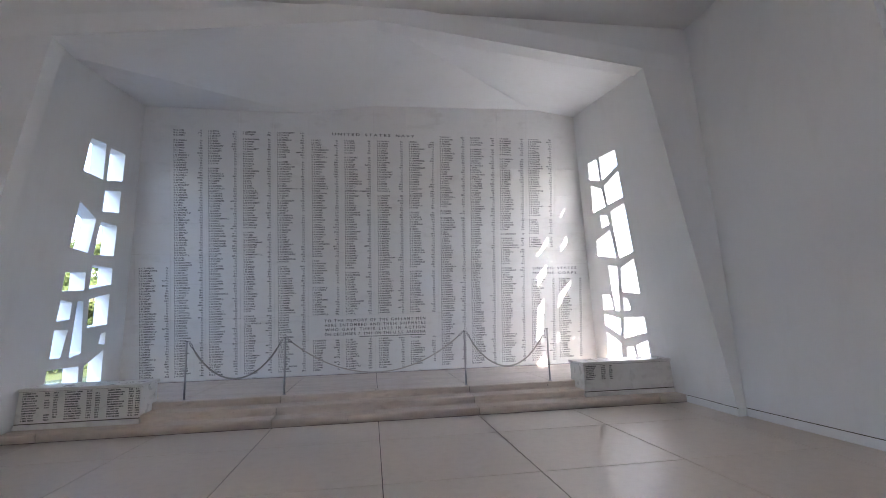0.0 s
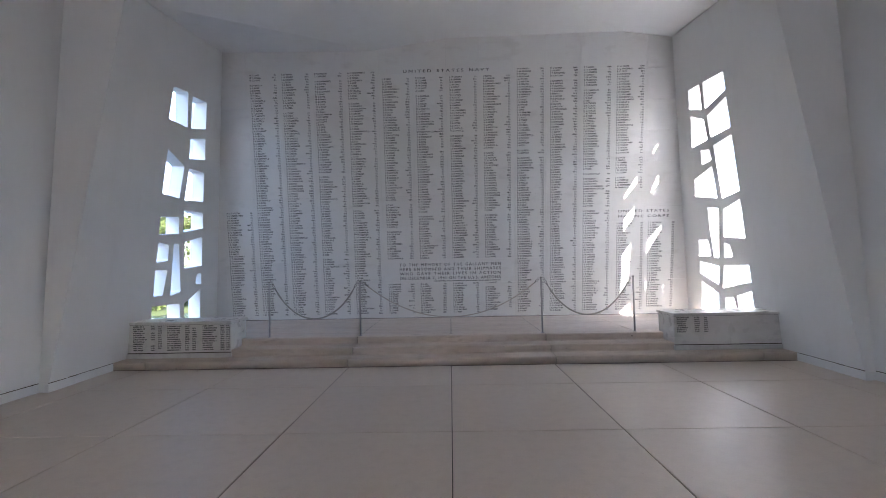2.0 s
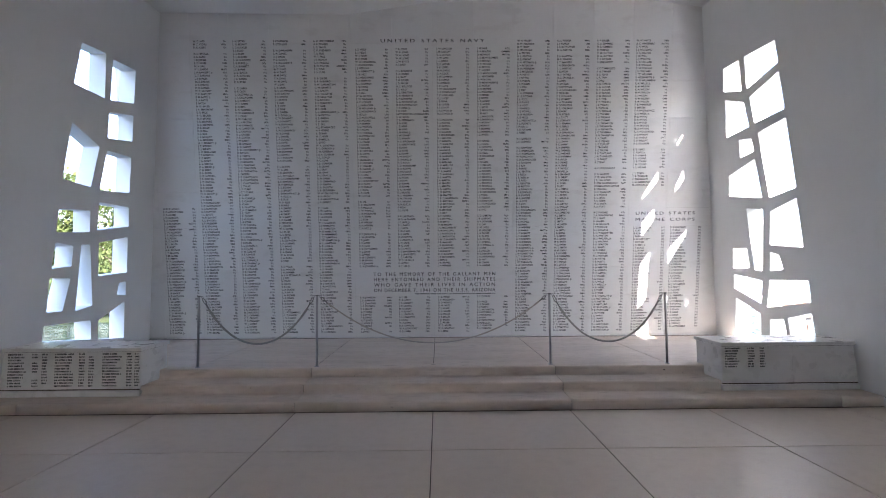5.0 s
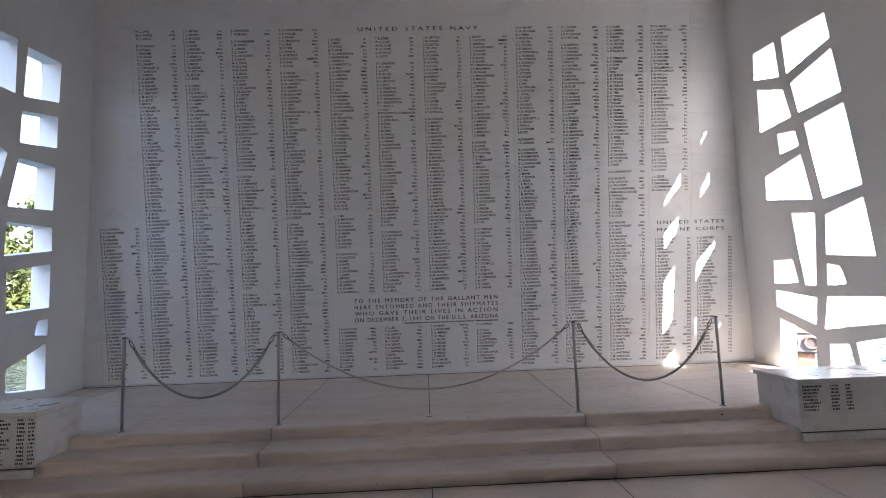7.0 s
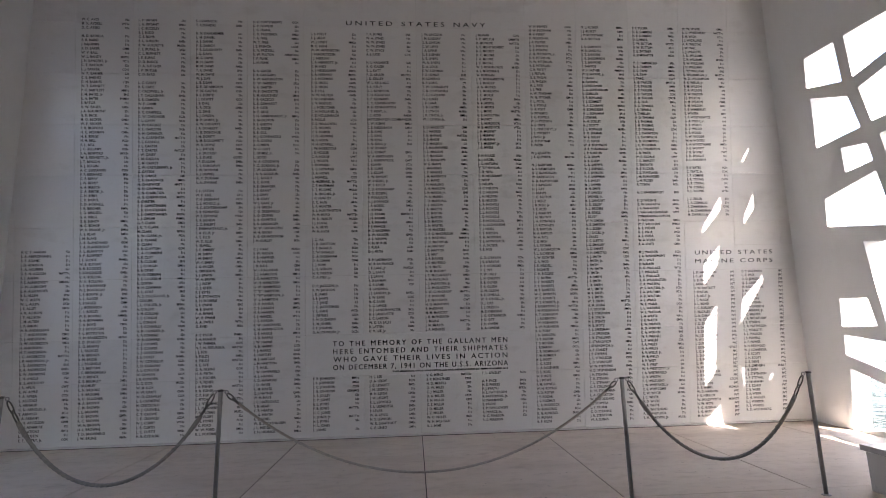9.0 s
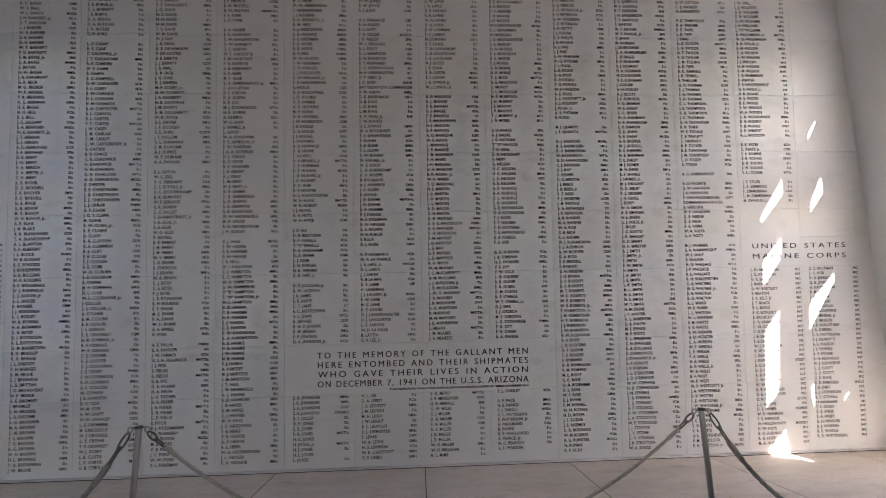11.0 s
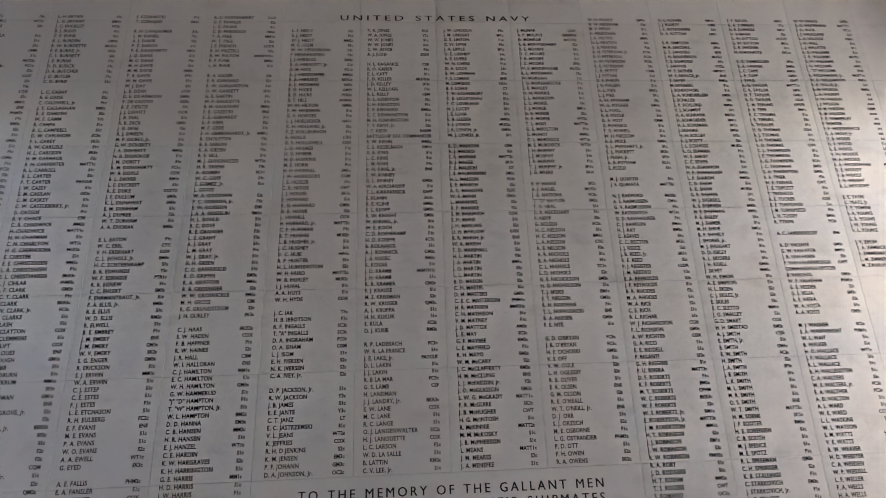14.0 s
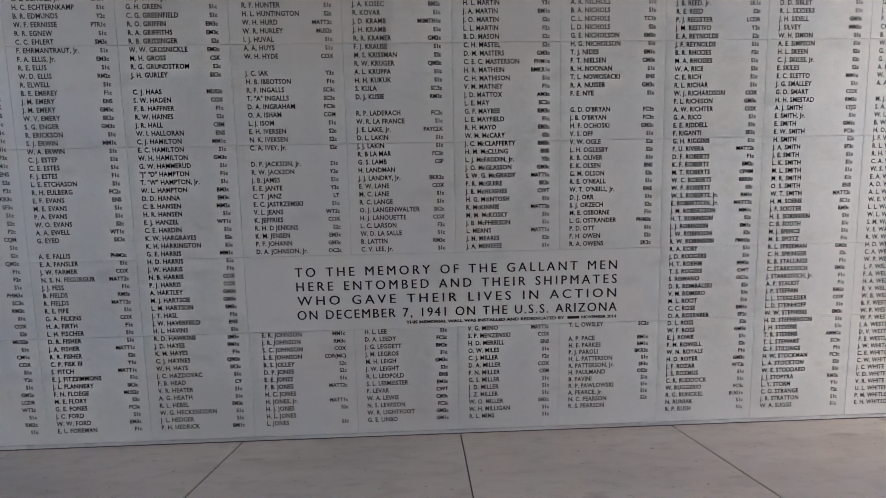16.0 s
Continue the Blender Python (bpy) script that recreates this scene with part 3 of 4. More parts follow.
column(COL[5], 5.452, 1.413, """L. S. HEELY;2
E. J. HEIDT;f
W. J. HEIDT;MM2c
M. C. HELM;1
W. W. HENDERSON;2
F. HENDRICKSEN;g
J. J. HERRING;SM3c
R. A. HERRIOTT, Jr.;1
D. M. HESS;FC1c
A. J. HESSDORFER;MM2c
R. A. HIBBARD;BKR2c
A. L. HICKMAN;SM3c
E. O. HICKS;GM3c
R. D. HICKS;PTR2c
B. T. HILL;AOM3c
W. W. HILTON;GM3c
F. W. HINDMAN;1
G. V. HODGES;f
L. J. HOELSCHER;HA1c
C. H. HOLLAND, Jr.;2
P. Z. HOLLENBACH;1
R. HOLLIS;LTJG
G. S. HOLLOWELL;COX
L. D. HOLMES;f
H. V. HOMER;1
H. D. HOPKINS;1
M. F. HORN;f
H. H. HORRELL;SM1c
J. W. HORROCKS;CGM
J. E. HOSLER;1
C. R. HOUSE;CWT
J. J. HOUSEL;SK1c
E. HOWARD;1
R. G. HOWARD;GM3c
D. R. HOWE;2
L. HOWELL;COX
H. HUBBARD, Jr.;MATT2c
C. F. HUFFMAN;f
B. T. HUGHES;MUS2c
L. B. HUGHES, Jr.;1
J. C. HUGHEY;1
D. C. HUIE;HA1c
R. F. HUNTER;1
H. L. HUNTINGTON;2
W. H. HURD;MATT2c
W. R. HURLEY;MUS2c
I. J. HUVAL;1
A. A. HUYS;1
W. H. HYDE;COX

J. C. IAK;Y3c
H. B. IBBOTSON;f
R. F. INGALLS;SC3c
T. "A" INGALLS;SC3c
D. A. INGRAHAM;FC3c
O. A. ISHAM;CGM
L. J. ISOM;1
E. H. IVERSEN;2
N. K. IVERSEN;2
C. A. IVEY, Jr.;2

D. P. JACKSON, Jr.;1
R. W. JACKSON;Y3c
J. B. JAMES;1
E. E. JANTE;Y3c
C. T. JANZ;LT
E. C. JASTRZEMSKI;1
V. L. JEANS;WT2c
K. JEFFRIES;COX
R. H. D JENKINS;2
K. M. JENSEN;EM3c
P. F. JOHANN;GM3c
D. A. JOHNSON, Jr.;OC2c""")
column(COL[6], 5.460, 1.413, """T. R. JONES;ENS
W. A. JONES;Y3c
W. W. JONES;1
W. W. JONES;2
C. W. JOYCE;g
A. J. JUDD;COX

H. L. KAGARICE;CSK
R. O. KAISER;f
E. L. KATT;1
P. D. KELLER;MLDR2c
J. D. KELLEY;SF3c
W. L. KELLOGG;f
R. L. KELLY;CEM
D. L. KENISTON;2
K. H. KENISTON;f
K. F. KENNARD;GM3c
C. C. KENNINGTON;1
M. H. KENNINGTON;1
T. T. KENT, Jr.;2
I. C. KIDD;RADM
BATTLESHIP DIV. COMMANDER
R. W. KIEHN;MM2c
C. E. KIESELBACH;CM1c
G. B. KING;1
L. C. KING;1
L. M. KING;f
R. N. KING, Jr.;ENS
F. W. KINNEY
G. L. KINNEY;QM2c
W. A. KIRCHHOFF;1
T. L. KIRKPATRICK;CAPT
E. KLANN;SC1c
R. E. KLINE;GM2c
F. L. KLOPP;GM3c
R. W. KNIGHT;EM3c
W. KNUBEL, Jr.;1
W. E. KOCH;1
C. D. KOENEKAMP;f
H. O. KOEPPE;SC3c
B. KOLAJAJCK;1
A. J. KONNICK;CM2c
J. A. KOSEC;BM2c
R. KOVAR;1
J. D. KRAMB;MSMTH1c
J. H. KRAMB;1
R. R. KRAMER;GM2c
F. J. KRAUSE;1
M. S. KRISSMAN;2
R. W. KRUGER;QM2c
A. L. KRUPPA;1
H. H. KUKUK;1
S. KULA;SC3c
D. J. KUSIE;RM3c

R. P. LADERACH;FC2c
W. R. LA FRANCE;1
J. E. LAKE, Jr.;PAYCLK
D. L. LAKIN;1
J. J. LAKIN;1
R. B LA MAR;FC3c
G. S. LAMB;CSF
H. LANDMAN
J. J. LANDRY, Jr.;BKR2c
E. W. LANE;COX
M. C. LANE;1
R. C. LANGE;1
O. J. LANGENWALTER;SK2c
H. J. LANOUETTE;COX
L. C. LARSON;g
W. D. LA SALLE;1
B. LATTIN;RM3c
C. V. LEE, Jr.;1""")
column(COL[7], 5.466, 1.416, """J. W. LINCOLN;f
J. M. LINDSAY;SF1c
G. E. LINTON;f
C. W. LIPKE;f
J. A. LIPPLE;SF1c
D. E. LISENBY;1
R. E. LIVERS;1
W. N. LIVERS;f
D. A. LOCK;1
E. W. LOHMAN;1
F. S. LOMAX;ENS
M. LOMIBAO;OS1c
B. F. LONG;CY
T. W. LOUNSBURY;2
C. B. LOUSTANAU;1
F. C. LOVELAND;1
N. J. LUCEY;1
J. E. LUNA;2
E. B. LUZIER;MM2c
E. I. LYNCH;MUS2c
J. R. LYNCH, Jr.;GM3c
W. J. LYNCH, Jr.;1

R. D. MADDOX;CEM
A. J. MADRID;2
F. R. MAFNAS;MATT2c
G. J. MAGEE;SK3c
F. E. MALECKI;CY
J. S. MALINOWSKI;SM3c
H. L. MALSON;SK3c
E. P. MANION;2
A. C. MANLOVE;ELEC
W. E. MANN;GM3c
L. MANNING;2
R. F. MANSKE;Y2c
S. M. MARINICH;COX
E. H. MARIS;1
J. H. MARLING;2
U. H. MARLOW;COX
B. R. MARSH, Jr.;ENS
W. A. MARSH;1
T. D. MARSHALL;2
H. L. MARTIN;Y3c
J. A. MARTIN;BM1c
J. O. MARTIN;2
L. L. MARTIN;g
B. D. MASON;2
C. H. MASTEL;2
D. M. MASTERS;GM3c
C. E. C. MASTERSON;PHM1c
H. R. MATHEIN;BMKR1c
C. H. MATHISON;1
V. M. MATNEY;f
J. D. MATTOX;AM3c
L. E. MAY;SC2c
G. F. MAYBEE;RM2c
L. E. MAYFIELD;f
R. H. MAYO;EM2c
W. M. McCARY;2
J. C. McCLAFFERTY;BM2c
H. M. McCLUNG;ENS
L. J. McFADDIN, Jr.;Y2c
J. O. McGLASSON;GM3c
S. W. G. McGRADY;MATT1c
F. R. McGUIRE;SK2c
J. B. McHUGHES;CWT
H. G. McINTOSH;1
R. McKINNIE;MATT2c
M. M. McKOSKY;1
J. B. McPHERSON;1
L. MEANS;MATT1c
J. M. MEARES;2
J. A. MENEFEE;1""")
column(COL[8], 5.470, 1.416, """J. MLINAR;COX
R. P. MOLPUS;CMSMTH
D. MONROE;MATT2c
R. E. MONTGOMERY;2
R. E. MOODY;1
D. C. MOORE;1
F. R. MOORE;1
J. C. MOORE;SF3c
W. S. MOORHOUSE;MUS2c
R. L. MOORMAN;2
W. MORGAN;1
J. O. MORGAREIDGE;f
E. E. MORLEY;f
O. N. MORRIS;1
E. L. MORRISON;1
E. C. MORSE;1
F. J. MORSE;BM1c
G. R. MORSE;2
N. R. MORSE;WT2c
T. L. MOSS;MATT2c
G. E. MOULTON;f
C. MUNCY;MM2c
C. L. MURDOCK;WT1c
M. E. MURDOCK;WT2c
J. H. MURPHY;1
J. J. MURPHY;1
J. P. MURPHY;f
T. J. MURPHY, Jr.;SK1c
J. G. MYERS;SK1c

E. H. NAASZ;SF2c
A. J. NADEL;MUS2c
J. G. NATIONS;FC2c
"J" "D" NAYLOR;SM2c
T. D. NEAL;1
C. R. NECESSARY;1
P. NEIPP;2
G. NELSEN;SC2c
H. C. NELSON;1
H. C. NELSON;BM1c
L. A. NELSON;CTC
R. E. NELSON;g
A. R. NICHOLS;1
B. A. NICHOLS;1
C. L. NICHOLS;TC1c
L. D. NICHOLS;2
G. E. NICHOLSON;EM3c
H. G. NICHOLSON;1
T. J. NIDES;EM1c
F. T. NIELSEN;CM3c
R. H. NOONAN;1
T. L. NOWOSACKI;ENS
R. A. NUSSER;GM3c
F. E. NYE;1

G. D. O'BRYAN;FC3c
J. B. O'BRYAN;FC3c
H. F. OCHOSKI;GM2c
V. S. OFF;1
V. W. OGLE;2
L. H. OGLESBY;2
R. B. OLIVER;1
E. K. OLSEN;ENS
G. M. OLSON;2
R. E. O'NEALL;1
W. T. O'NEILL, Jr.;ENS
D. J. ORR;1
S. J. ORZECH;2
M. E. OSBORNE;f
L. G. OSTRANDER;PHM3c
P. D. OTT;1
F. H. OWEN;2
R. A. OWENS;SK2c""")
column(COL[9], TOP, FOOT, """W. H. PEAVEY;QM3c
H. W. PECKHAM;g
M. V. PERRY;1
H. PELESCHAK;1
J. A. PELTIER;EM3c
H. L. PENTON;1
G. E. PERKINS;f
A. H. PETERSON, Jr.;FC3c
E. V. PETERSON;FC3c
H. W. PETERSON;FC3c
R. E. PETERSON;1
C. R. PETTIT;CRM
J. J. PETYAK;1
G. E. PHELPS;1
J. R. PHILBIN;1
H. L. PIKE;EM3c
L. J. PIKE;1
A. W. PINKHAM;2
W. G. PITCHER;GM1c
E. L. POOL;1
R. E. POOLE;1
D. A. POST;CMM
G. POVESKO;1
T. G. POWELL;1
W. H. PRESSON;1
A. E. PRICE;RM3c
R. L. PRITCHETT, Jr.;1
E. L. PUCKETT;SK3c
J. PUGH, Jr.;SF3c
A. B. PUTNAM;SC1c
E. PUZIO;1

M. J. QUARTO;1
J. S. QUINATA;MATT2c

N. J. RADFORD;MUS2c
A. S. RASMUSSEN;CM1c
G. V. RASMUSSON;f
W. RATKOVICH;WT1c
G. D. RAWHOUSER;f
C. J. RAWSON;BM1c
H. J. RAY;BM2c
C. REAVES;1
C. C. RECTOR;SK3c
J. J. REECE;2
J. B. REED, Jr.;SK1c
R. E. REED;2
P. J. REGISTER;LCDR
J. M. RESTIVO;Y2c
E. A. REYNOLDS;2
J. F. REYNOLDS;1
B. R. RHODES;g
M. A. RHODES;1
W. A. RICE;2
C. E. RICH;1
R. L. RICHAR;1
W. J. RICHARDSON;COX
F. L. RICHISON;GM3c
A. W. RICHTER;COX
G. A. RICO;1
E. E. RIDDELL;1
F. RIGANTI;SF3c
G. H. RIGGINS;1
F. U. RIVERA;MATT2c
D. F. ROBERTS;f
K. F. ROBERTS;BM2c
M. T. ROBERTS;CPHM
W. C. ROBERTS;BKR3c
W. F. ROBERTS;2
W. S. ROBERTS, Jr.;RM1c
E. ROBERTSON, Jr.;MATT3c
J. M. ROBERTSON;MM1c
H. T. ROBINSON;2
J. J. ROBINSON;EM1c
J. W. ROBINSON;2
R. W. ROBINSON;PMH3c
R. A. ROBY;1
J. D. RODGERS;1
H. T. ROEHM;MM2c
T. S. ROGERS;CWT
S. ROMANO;OC1c
D. R. ROMBALSKI;2
V. M. ROMERO;1
M. L. ROOT;1
C. C. ROSE;BM1c
O. A. ROSENBER;SF2c
D. L. ROSS;2
W. F. ROSS;GM3c
E. J. ROWE;1
F. M. ROWELL;2
W. N. ROYALS;f
H. D. ROYER;GM3c
J. F. ROZAR;WT2c
J. S. ROZMUS;1
C. R. RUDDOCK;1
W. RUGGERIO;FC3c
R. G. RUNCKEL;BUG1c
N. RUNIAK;1
R. P. RUSH;1""")
column(COL[10], TOP, FOOT, """O. L. RUSHER;MM1c
J. J. RUSKEY;CBM
J. P. RUTKOWSKI;1
D. A. RUTTAN;EM3c

S. R. SAMPSON;RM3c
M. R. SANDALL;SF3c
E. T. SANDERS;ENS
J. H. SANDERSON;MUS2c
T. S. SANFORD;f
F. SANTOS;OC2c
W. F. SATHER;PMKR1c
W. S. SAVAGE, Jr.;ENS
T. SAVIN;RM2c
M. SAVINSKI;1
J. SCHDOWSKI;1
G. A. SCHEUERLEIN;GM3c
E. SCHILLER;2
E. P. SCHLUND;MM2c
V. J. SCHMIDT;1
H. A. SCHRANK;BKR2c
H. SCHROEDER;BM1c
H. L. SCHUMAN;SK1c
J. SCHURR;EM2c
H. H. SCILLEY;SF2c
A. J. SCOTT;2
J. L. SCRUGGS;MUS2c
R. O. SEAMAN;f
W. E. SEELEY;1
C. C. SEVIER;1
W. A. SHANNON;1
H. R. SHARBAUGH;GM3c
L. P. SHARON;MM2c
C. D. SHAW;1
R. K. SHAW;MUS2c
G. R. SHEFFER;1
W. J. SHERRILL;Y2c
R. S. SHERVEN;EM3c
H. E. SHIFFMAN;RM3c
P. E. SHILEY;1
M. J. SHIMER;1
M. H. SHIVE;RM1c
B. F. SHIVELY;f
J. SHORES, Jr.;1
M. J. SHUGART;1
D. D. SIBLEY;1
R. L. SIDDERS;1
J. H. SIDELL;GM3c
J. SILVEY;MM2c
W. H. SIMON;1
A. E. SIMPSON;1
H. L. SKEEN;2
C. J. SKILES, Jr.;2
E. SKILES;2
E. C. SLETTO;MM1c
J. G. SMALLEY;1
G. D. SMART;COX
H. H. SMESTAD;RM2c
A. J. SMITH;LTJG
E. SMITH, Jr.;1
E. SMITH;GM1c
E. W. SMITH;FC3c
H. SMITH;2
J. A. SMITH;SF3c
J. E. SMITH;1
L. K. SMITH;1
M. L. SMITH;1
M. R. SMITH;1
O. S. SMITH;ENS
W. T. SMITH;MATT2c
H. M. SOENS;SC1c
J. F. SOOTER;RM3c
H. E. SORENSEN;1
C. B. SOUTH;1
M. J. SPENCE;1
M. E. SPOTZ;f
R. L. SPREEMAN;GM3c
C. H. SPRINGER;2
K. B. STALLINGS;f
C. STARKOVICH;EM3c
J. STARKOVICH, Jr.;f
A. P. STAUDT;f
J. P. STEFFAN;BM2c
L. L. STEIGLEDER;COX
L. D. STEINHOFF;1
W. W. STEPHENS;EM3c
H. D. STEPHENSON;1
J. H. STEVENS;1
T. R. STEVENS;AMM2c
T. L. STEWART;SC3c
G. F. STILLINGS;f
H. W. STOCKMAN;FC3c
L. A. STOCKTON;2
W. E. STODDARD;1
J. J. STOPYRA;RM3c
L. Y. STORM;Y1c
C. O. STRANGE;g
J. R. STRATTON;1
W. A. SUGGS;1""")
column(COL[11], TOP, FOOT, """F. F. SULSER;GM3c
G. A. SUMMERS;Y1c
H. E. SUMMERS;SM2c
O. SUMNER;2
C. W. SUTTON;CCSTD
G. W. SUTTON;SK1c
C. E. SWISHER;1
H. SYMONETTE;OC1c

V. C. TAMBOLLEO;SF3c
R. A. TANNER;GM3c
E. C. TAPIE;MM2c
L. R. TAPP;GM3c
J. TARG;CWT
A. G. TAYLOR;MATT1c
C. R. TAYLOR;EM3c
H. T. TAYLOR;GM2c
R. D. TAYLOR;COX
C. M. TEELING;CPRTR
A. R. TEER;EM1c
R. C. TENNELL;1
J. R. TERRELL;g
R. THEILLER;1
H. O. THOMAS;COX
R. J. THOMAS;1
S. H. THOMAS;f
V. D. THOMAS;COX
C. L. THOMPSON;1
I. E. THOMPSON;1
R. G. THOMPSON;SC1c
J. C. THORMAN;EM2c
G. H. THORNTON;GM3c
R. R. TINER;g
W. E. TISDALE;CWT
T. E. TRIPLETT;1
T. TROVATO;1
R. E. TUCKER;COX
E. E. TUNTLAND;1
J. M. TURNIPSEED;g
L. H. TUSSEY;EM3c
R. TYSON;FC3c

A. C. UHRENHOLDT;ENS

R. D. VALENTE;GM3c
G. W. VAN ATTA;MM1c
J. R. VAN HORN;2
F. VAN VALKENBURGH;CAPT
COMMANDING OFFICER
B. VARCHOL;GM2c
W. F. VAUGHAN;PHM2c
G. E. VEEDER;2
G. S. VELIA;SM3c
A. E. VIEIRA;2
W. A. VOJTA;1
A. A. VOSTI;GM3c

M. J. WAGNER;SC2c
S. A. WAINWRIGHT;PHM1c
W. L. WAIT;1
B. WALKER;1
H. O. WALLACE;WT1c
J. F. WALLACE;1
R. L. WALLACE;f
R. H. WALLENSTIEN;1
C. A. WALTERS;2
W. S. WALTERS, Jr.;FC3c
E. A. WALTHER;FC3c
A. D. WALTON;1
A. L. WARD;1
W. E. WARD;COX
L. L. WATKINS;1
W. L. WATSON;f
S. M. WATTS;HA1c
V. E. WATTS;GM3c
R. W. WEAVER;1
H. D. WEBSTER;2
C. A. WEEDEN;ENS
W. P. WEIDELL;2
L. F. WELLER;CSK
F. A. WELLS;RM2c
H. A. WELLS;SF2c
R. V. WELLS, Jr.;1
W. B. WELLS;1
B. F. WEST;1
W. P. WEST;1
W. P. WESTCOTT, Jr.;1
I. A. WESTERFIELD;1
D. V. WESTIN;f
F. E. WESTLUND;BM2c
J. W. WHITAKER, Jr.;1
C. E. WHITCOMB;EM3c
C. W. WHITE;MUS2c
J. C. WHITE;f
V. D. WHITE;2
V. R. WHITE;2
U. L. WHITEHEAD;ENS
P. M. WHITLOCK;2
E. H. WHITSON, Jr.;MUS2c""")
column(COL[12], TOP, 2.940, """W. W. WHITE;GM2c
A. C. WHITEHEAD;MATT1c
E. H. WICK;SC1c
J. J. WICKLUND;1
A. A. WILCOX;GM3c
J. W. WILL;1
L. J. WILLETTE;1
A. D. WILLIAMS;1
C. R. WILLIAMS;MUS2c
G. W. WILLIAMS;1
J. H. WILLIAMS;RM3c
L. "C" WILLIAMS;ENS
R. WILLIAMSON, Jr.;MATT1c
W. D. WILLIAMSON;RM2c
R. K. WILLIS, Jr.;1
B. M. WILSON;RM3c
C. A. WILSON;~
H. W. WILSON;~
J. J. WILSON;~
N. M. WILSON;CMM
R. M. WILSON;~
P. E. WIMBERLEY;~
E. WINTER;~
F. P. WOJTKIEWICZ;~
G. A. WOLF, Jr.;~
H. B. WOOD;~
H. V. WOOD;1
R. E. WOOD;1
V. W. WOODS;1
W. A. WOODS;1
A. A. WOODWARD;MM2c
D. E. WOODY;1
V. B. WOOLF;CWT
E. H. WRIGHT;1
R. L. WYCKOFF;f

E. E. YATES;SC3c
C. YEATS, Jr.;COX
F. P. YOMINE;f
E. R. YOUNG;CWO
G. R. YOUNG;1
J. W. YOUNG;1
V. L. YOUNG;WT1c

J. V. ZEILER;1
S. A. ZIEMBICKI;1
F. ZIMMERMAN;COX
L. M. ZIMMERMAN;1
M. ZWARUN, Jr.;1""")
column(3.835, 2.125, FOOT, """L. D. AMUNDSON;PVT
J. C. ATCHISON;PVT
G. R. BAILEY;PFC
J. BARAGA;SGT
D. W. BARTLETT;CPL
F. BEATON;PVT
E. R. BELT, Jr.;PFC
J. T. BLACK;PVT
B. L. BOND;CPL
E. C. BORUSKY;PVT
E. BRICKLEY;PVT
D. R. CHANDLER;PVT
C. W. COLE;SGT
V. D. DAVIS;PVT
J. B. DAWSON;PVT
F. E. DELONG;CPL
W. J. DREESBACH;PFC
R. W. DUNNAM;PVT
L. DURIO;PFC
J. DUVEENE;1STSGT
R. C. ERSKINE;PFC
D. D. EVANS;PVT
A. B. FINCHER;SGT
D. W. FINCHER;SGT
W. W. FINLEY;PFC
K. B. FITZGERALD;PVT
D. E. FLEETWOOD;PFC
D. R. FOX;LTCOL
L. J. GRIFFIN;PFC
D. E. HAMEL;FLDMUS
W. D. HARMON;PFC
P. E. HERRICK;PVT
W. HOLZWORTH;MGYSGT
H. W. HOPE;PVT
R. C. HUDNALL;PFC
R. G. HUFF;PVT
M. A. HUGHES;PVT""")
column(4.545, 2.130, 0.190, """D. S. HULTMAN;PFC
L. C. HUX;PFC
D. D. JERRISON;CPL
Q. E. JONES;PFC
H. KALINOWSKI;PVT
B. M. KEEN;PVT
J. A. KRAHN;PFC
J. E. LINDSAY;PFC
W. J. LOVSHIN;PFC
J. F. McCARRENS;CPL
J. M. MINEAR, Jr.;PFC
F. C. MOSTEK;PFC
H. E. NOLATUBBY;PFC
J. B. O'BRIEN;PFC
C. R. PATTERSON;PFC
F. J. PEDROTTI;PVT
A. L. PIASECKI;CPL
J. S. POWELL;PFC
A. F. POWER;PVT
R. H. REINHOLD;PVT
W. J. SCHNEIDER;PFC
C. E. SCOTT;PFC
G. H. SCOTT;PFC
G. E. SHIVE;PFC
C. E. SIMENSEN;2NDLT
J. B. SNIFF;CPL
F. J. STEVENSON;PFC
R. P. STOVALL;PFC
*;~
T. S. SZABO;PVT
C. E. WEBB;PFC
B. A. WEIER;PVT
G. H. WHISLER;PFC
R. J. WINDISH;PVT
R. E. WINDLE;PFC
R. D. WITTENBERG;PVT""")
column(COL[5], 0.801, FOOT, """E. R. JOHNSON;MM1c
J. R. JOHNSON;RM3c
S. C. JOHNSON;COX
S. E. JOHNSON;CDR(MC)
B. S. JOLLEY;2
D. P. JONES;2
E. E. JONES;1
F. B. JONES;MATT2c
H. C. JONES
H. JONES, Jr.;MATT1c
H. J. JONES;2
H. L. JONES
L. JONES;1""")
column(COL[6], 0.803, FOOT, """H. L. LEE;1
D. A. LEEDY;FC2c
J. G. LEGGETT;BM2c
J. M. LEGROS;1
M. H. LEIGH;GM3c
J. W. LEIGHT;2
R. L. LEOPOLD;ENS
S. L. LESMEISTER;EM3c
F. LEVAR;CWT
W. A. LEWIS;CM3c
N. S. LEWISON;FC3c
W. R. LIGHTFOOT;GM3c
G. E. LINBO;GM1c""")
column(COL[7], 0.806, FOOT, """V. G. MENO;MATT2c
S. P. MENZENSKI;COX
H. D. MERRILL;ENS
O. W. MILES;1
C. J. MILLER;g
D. A. MILLER;COX
F. N. MILLER;CEM
G. S. MILLER;1
J. D. MILLER;1
J. Z. MILLER;1
W. O. MILLER;SM3c
W. H. MILLIGAN;1
R. L. MIMS;1""")
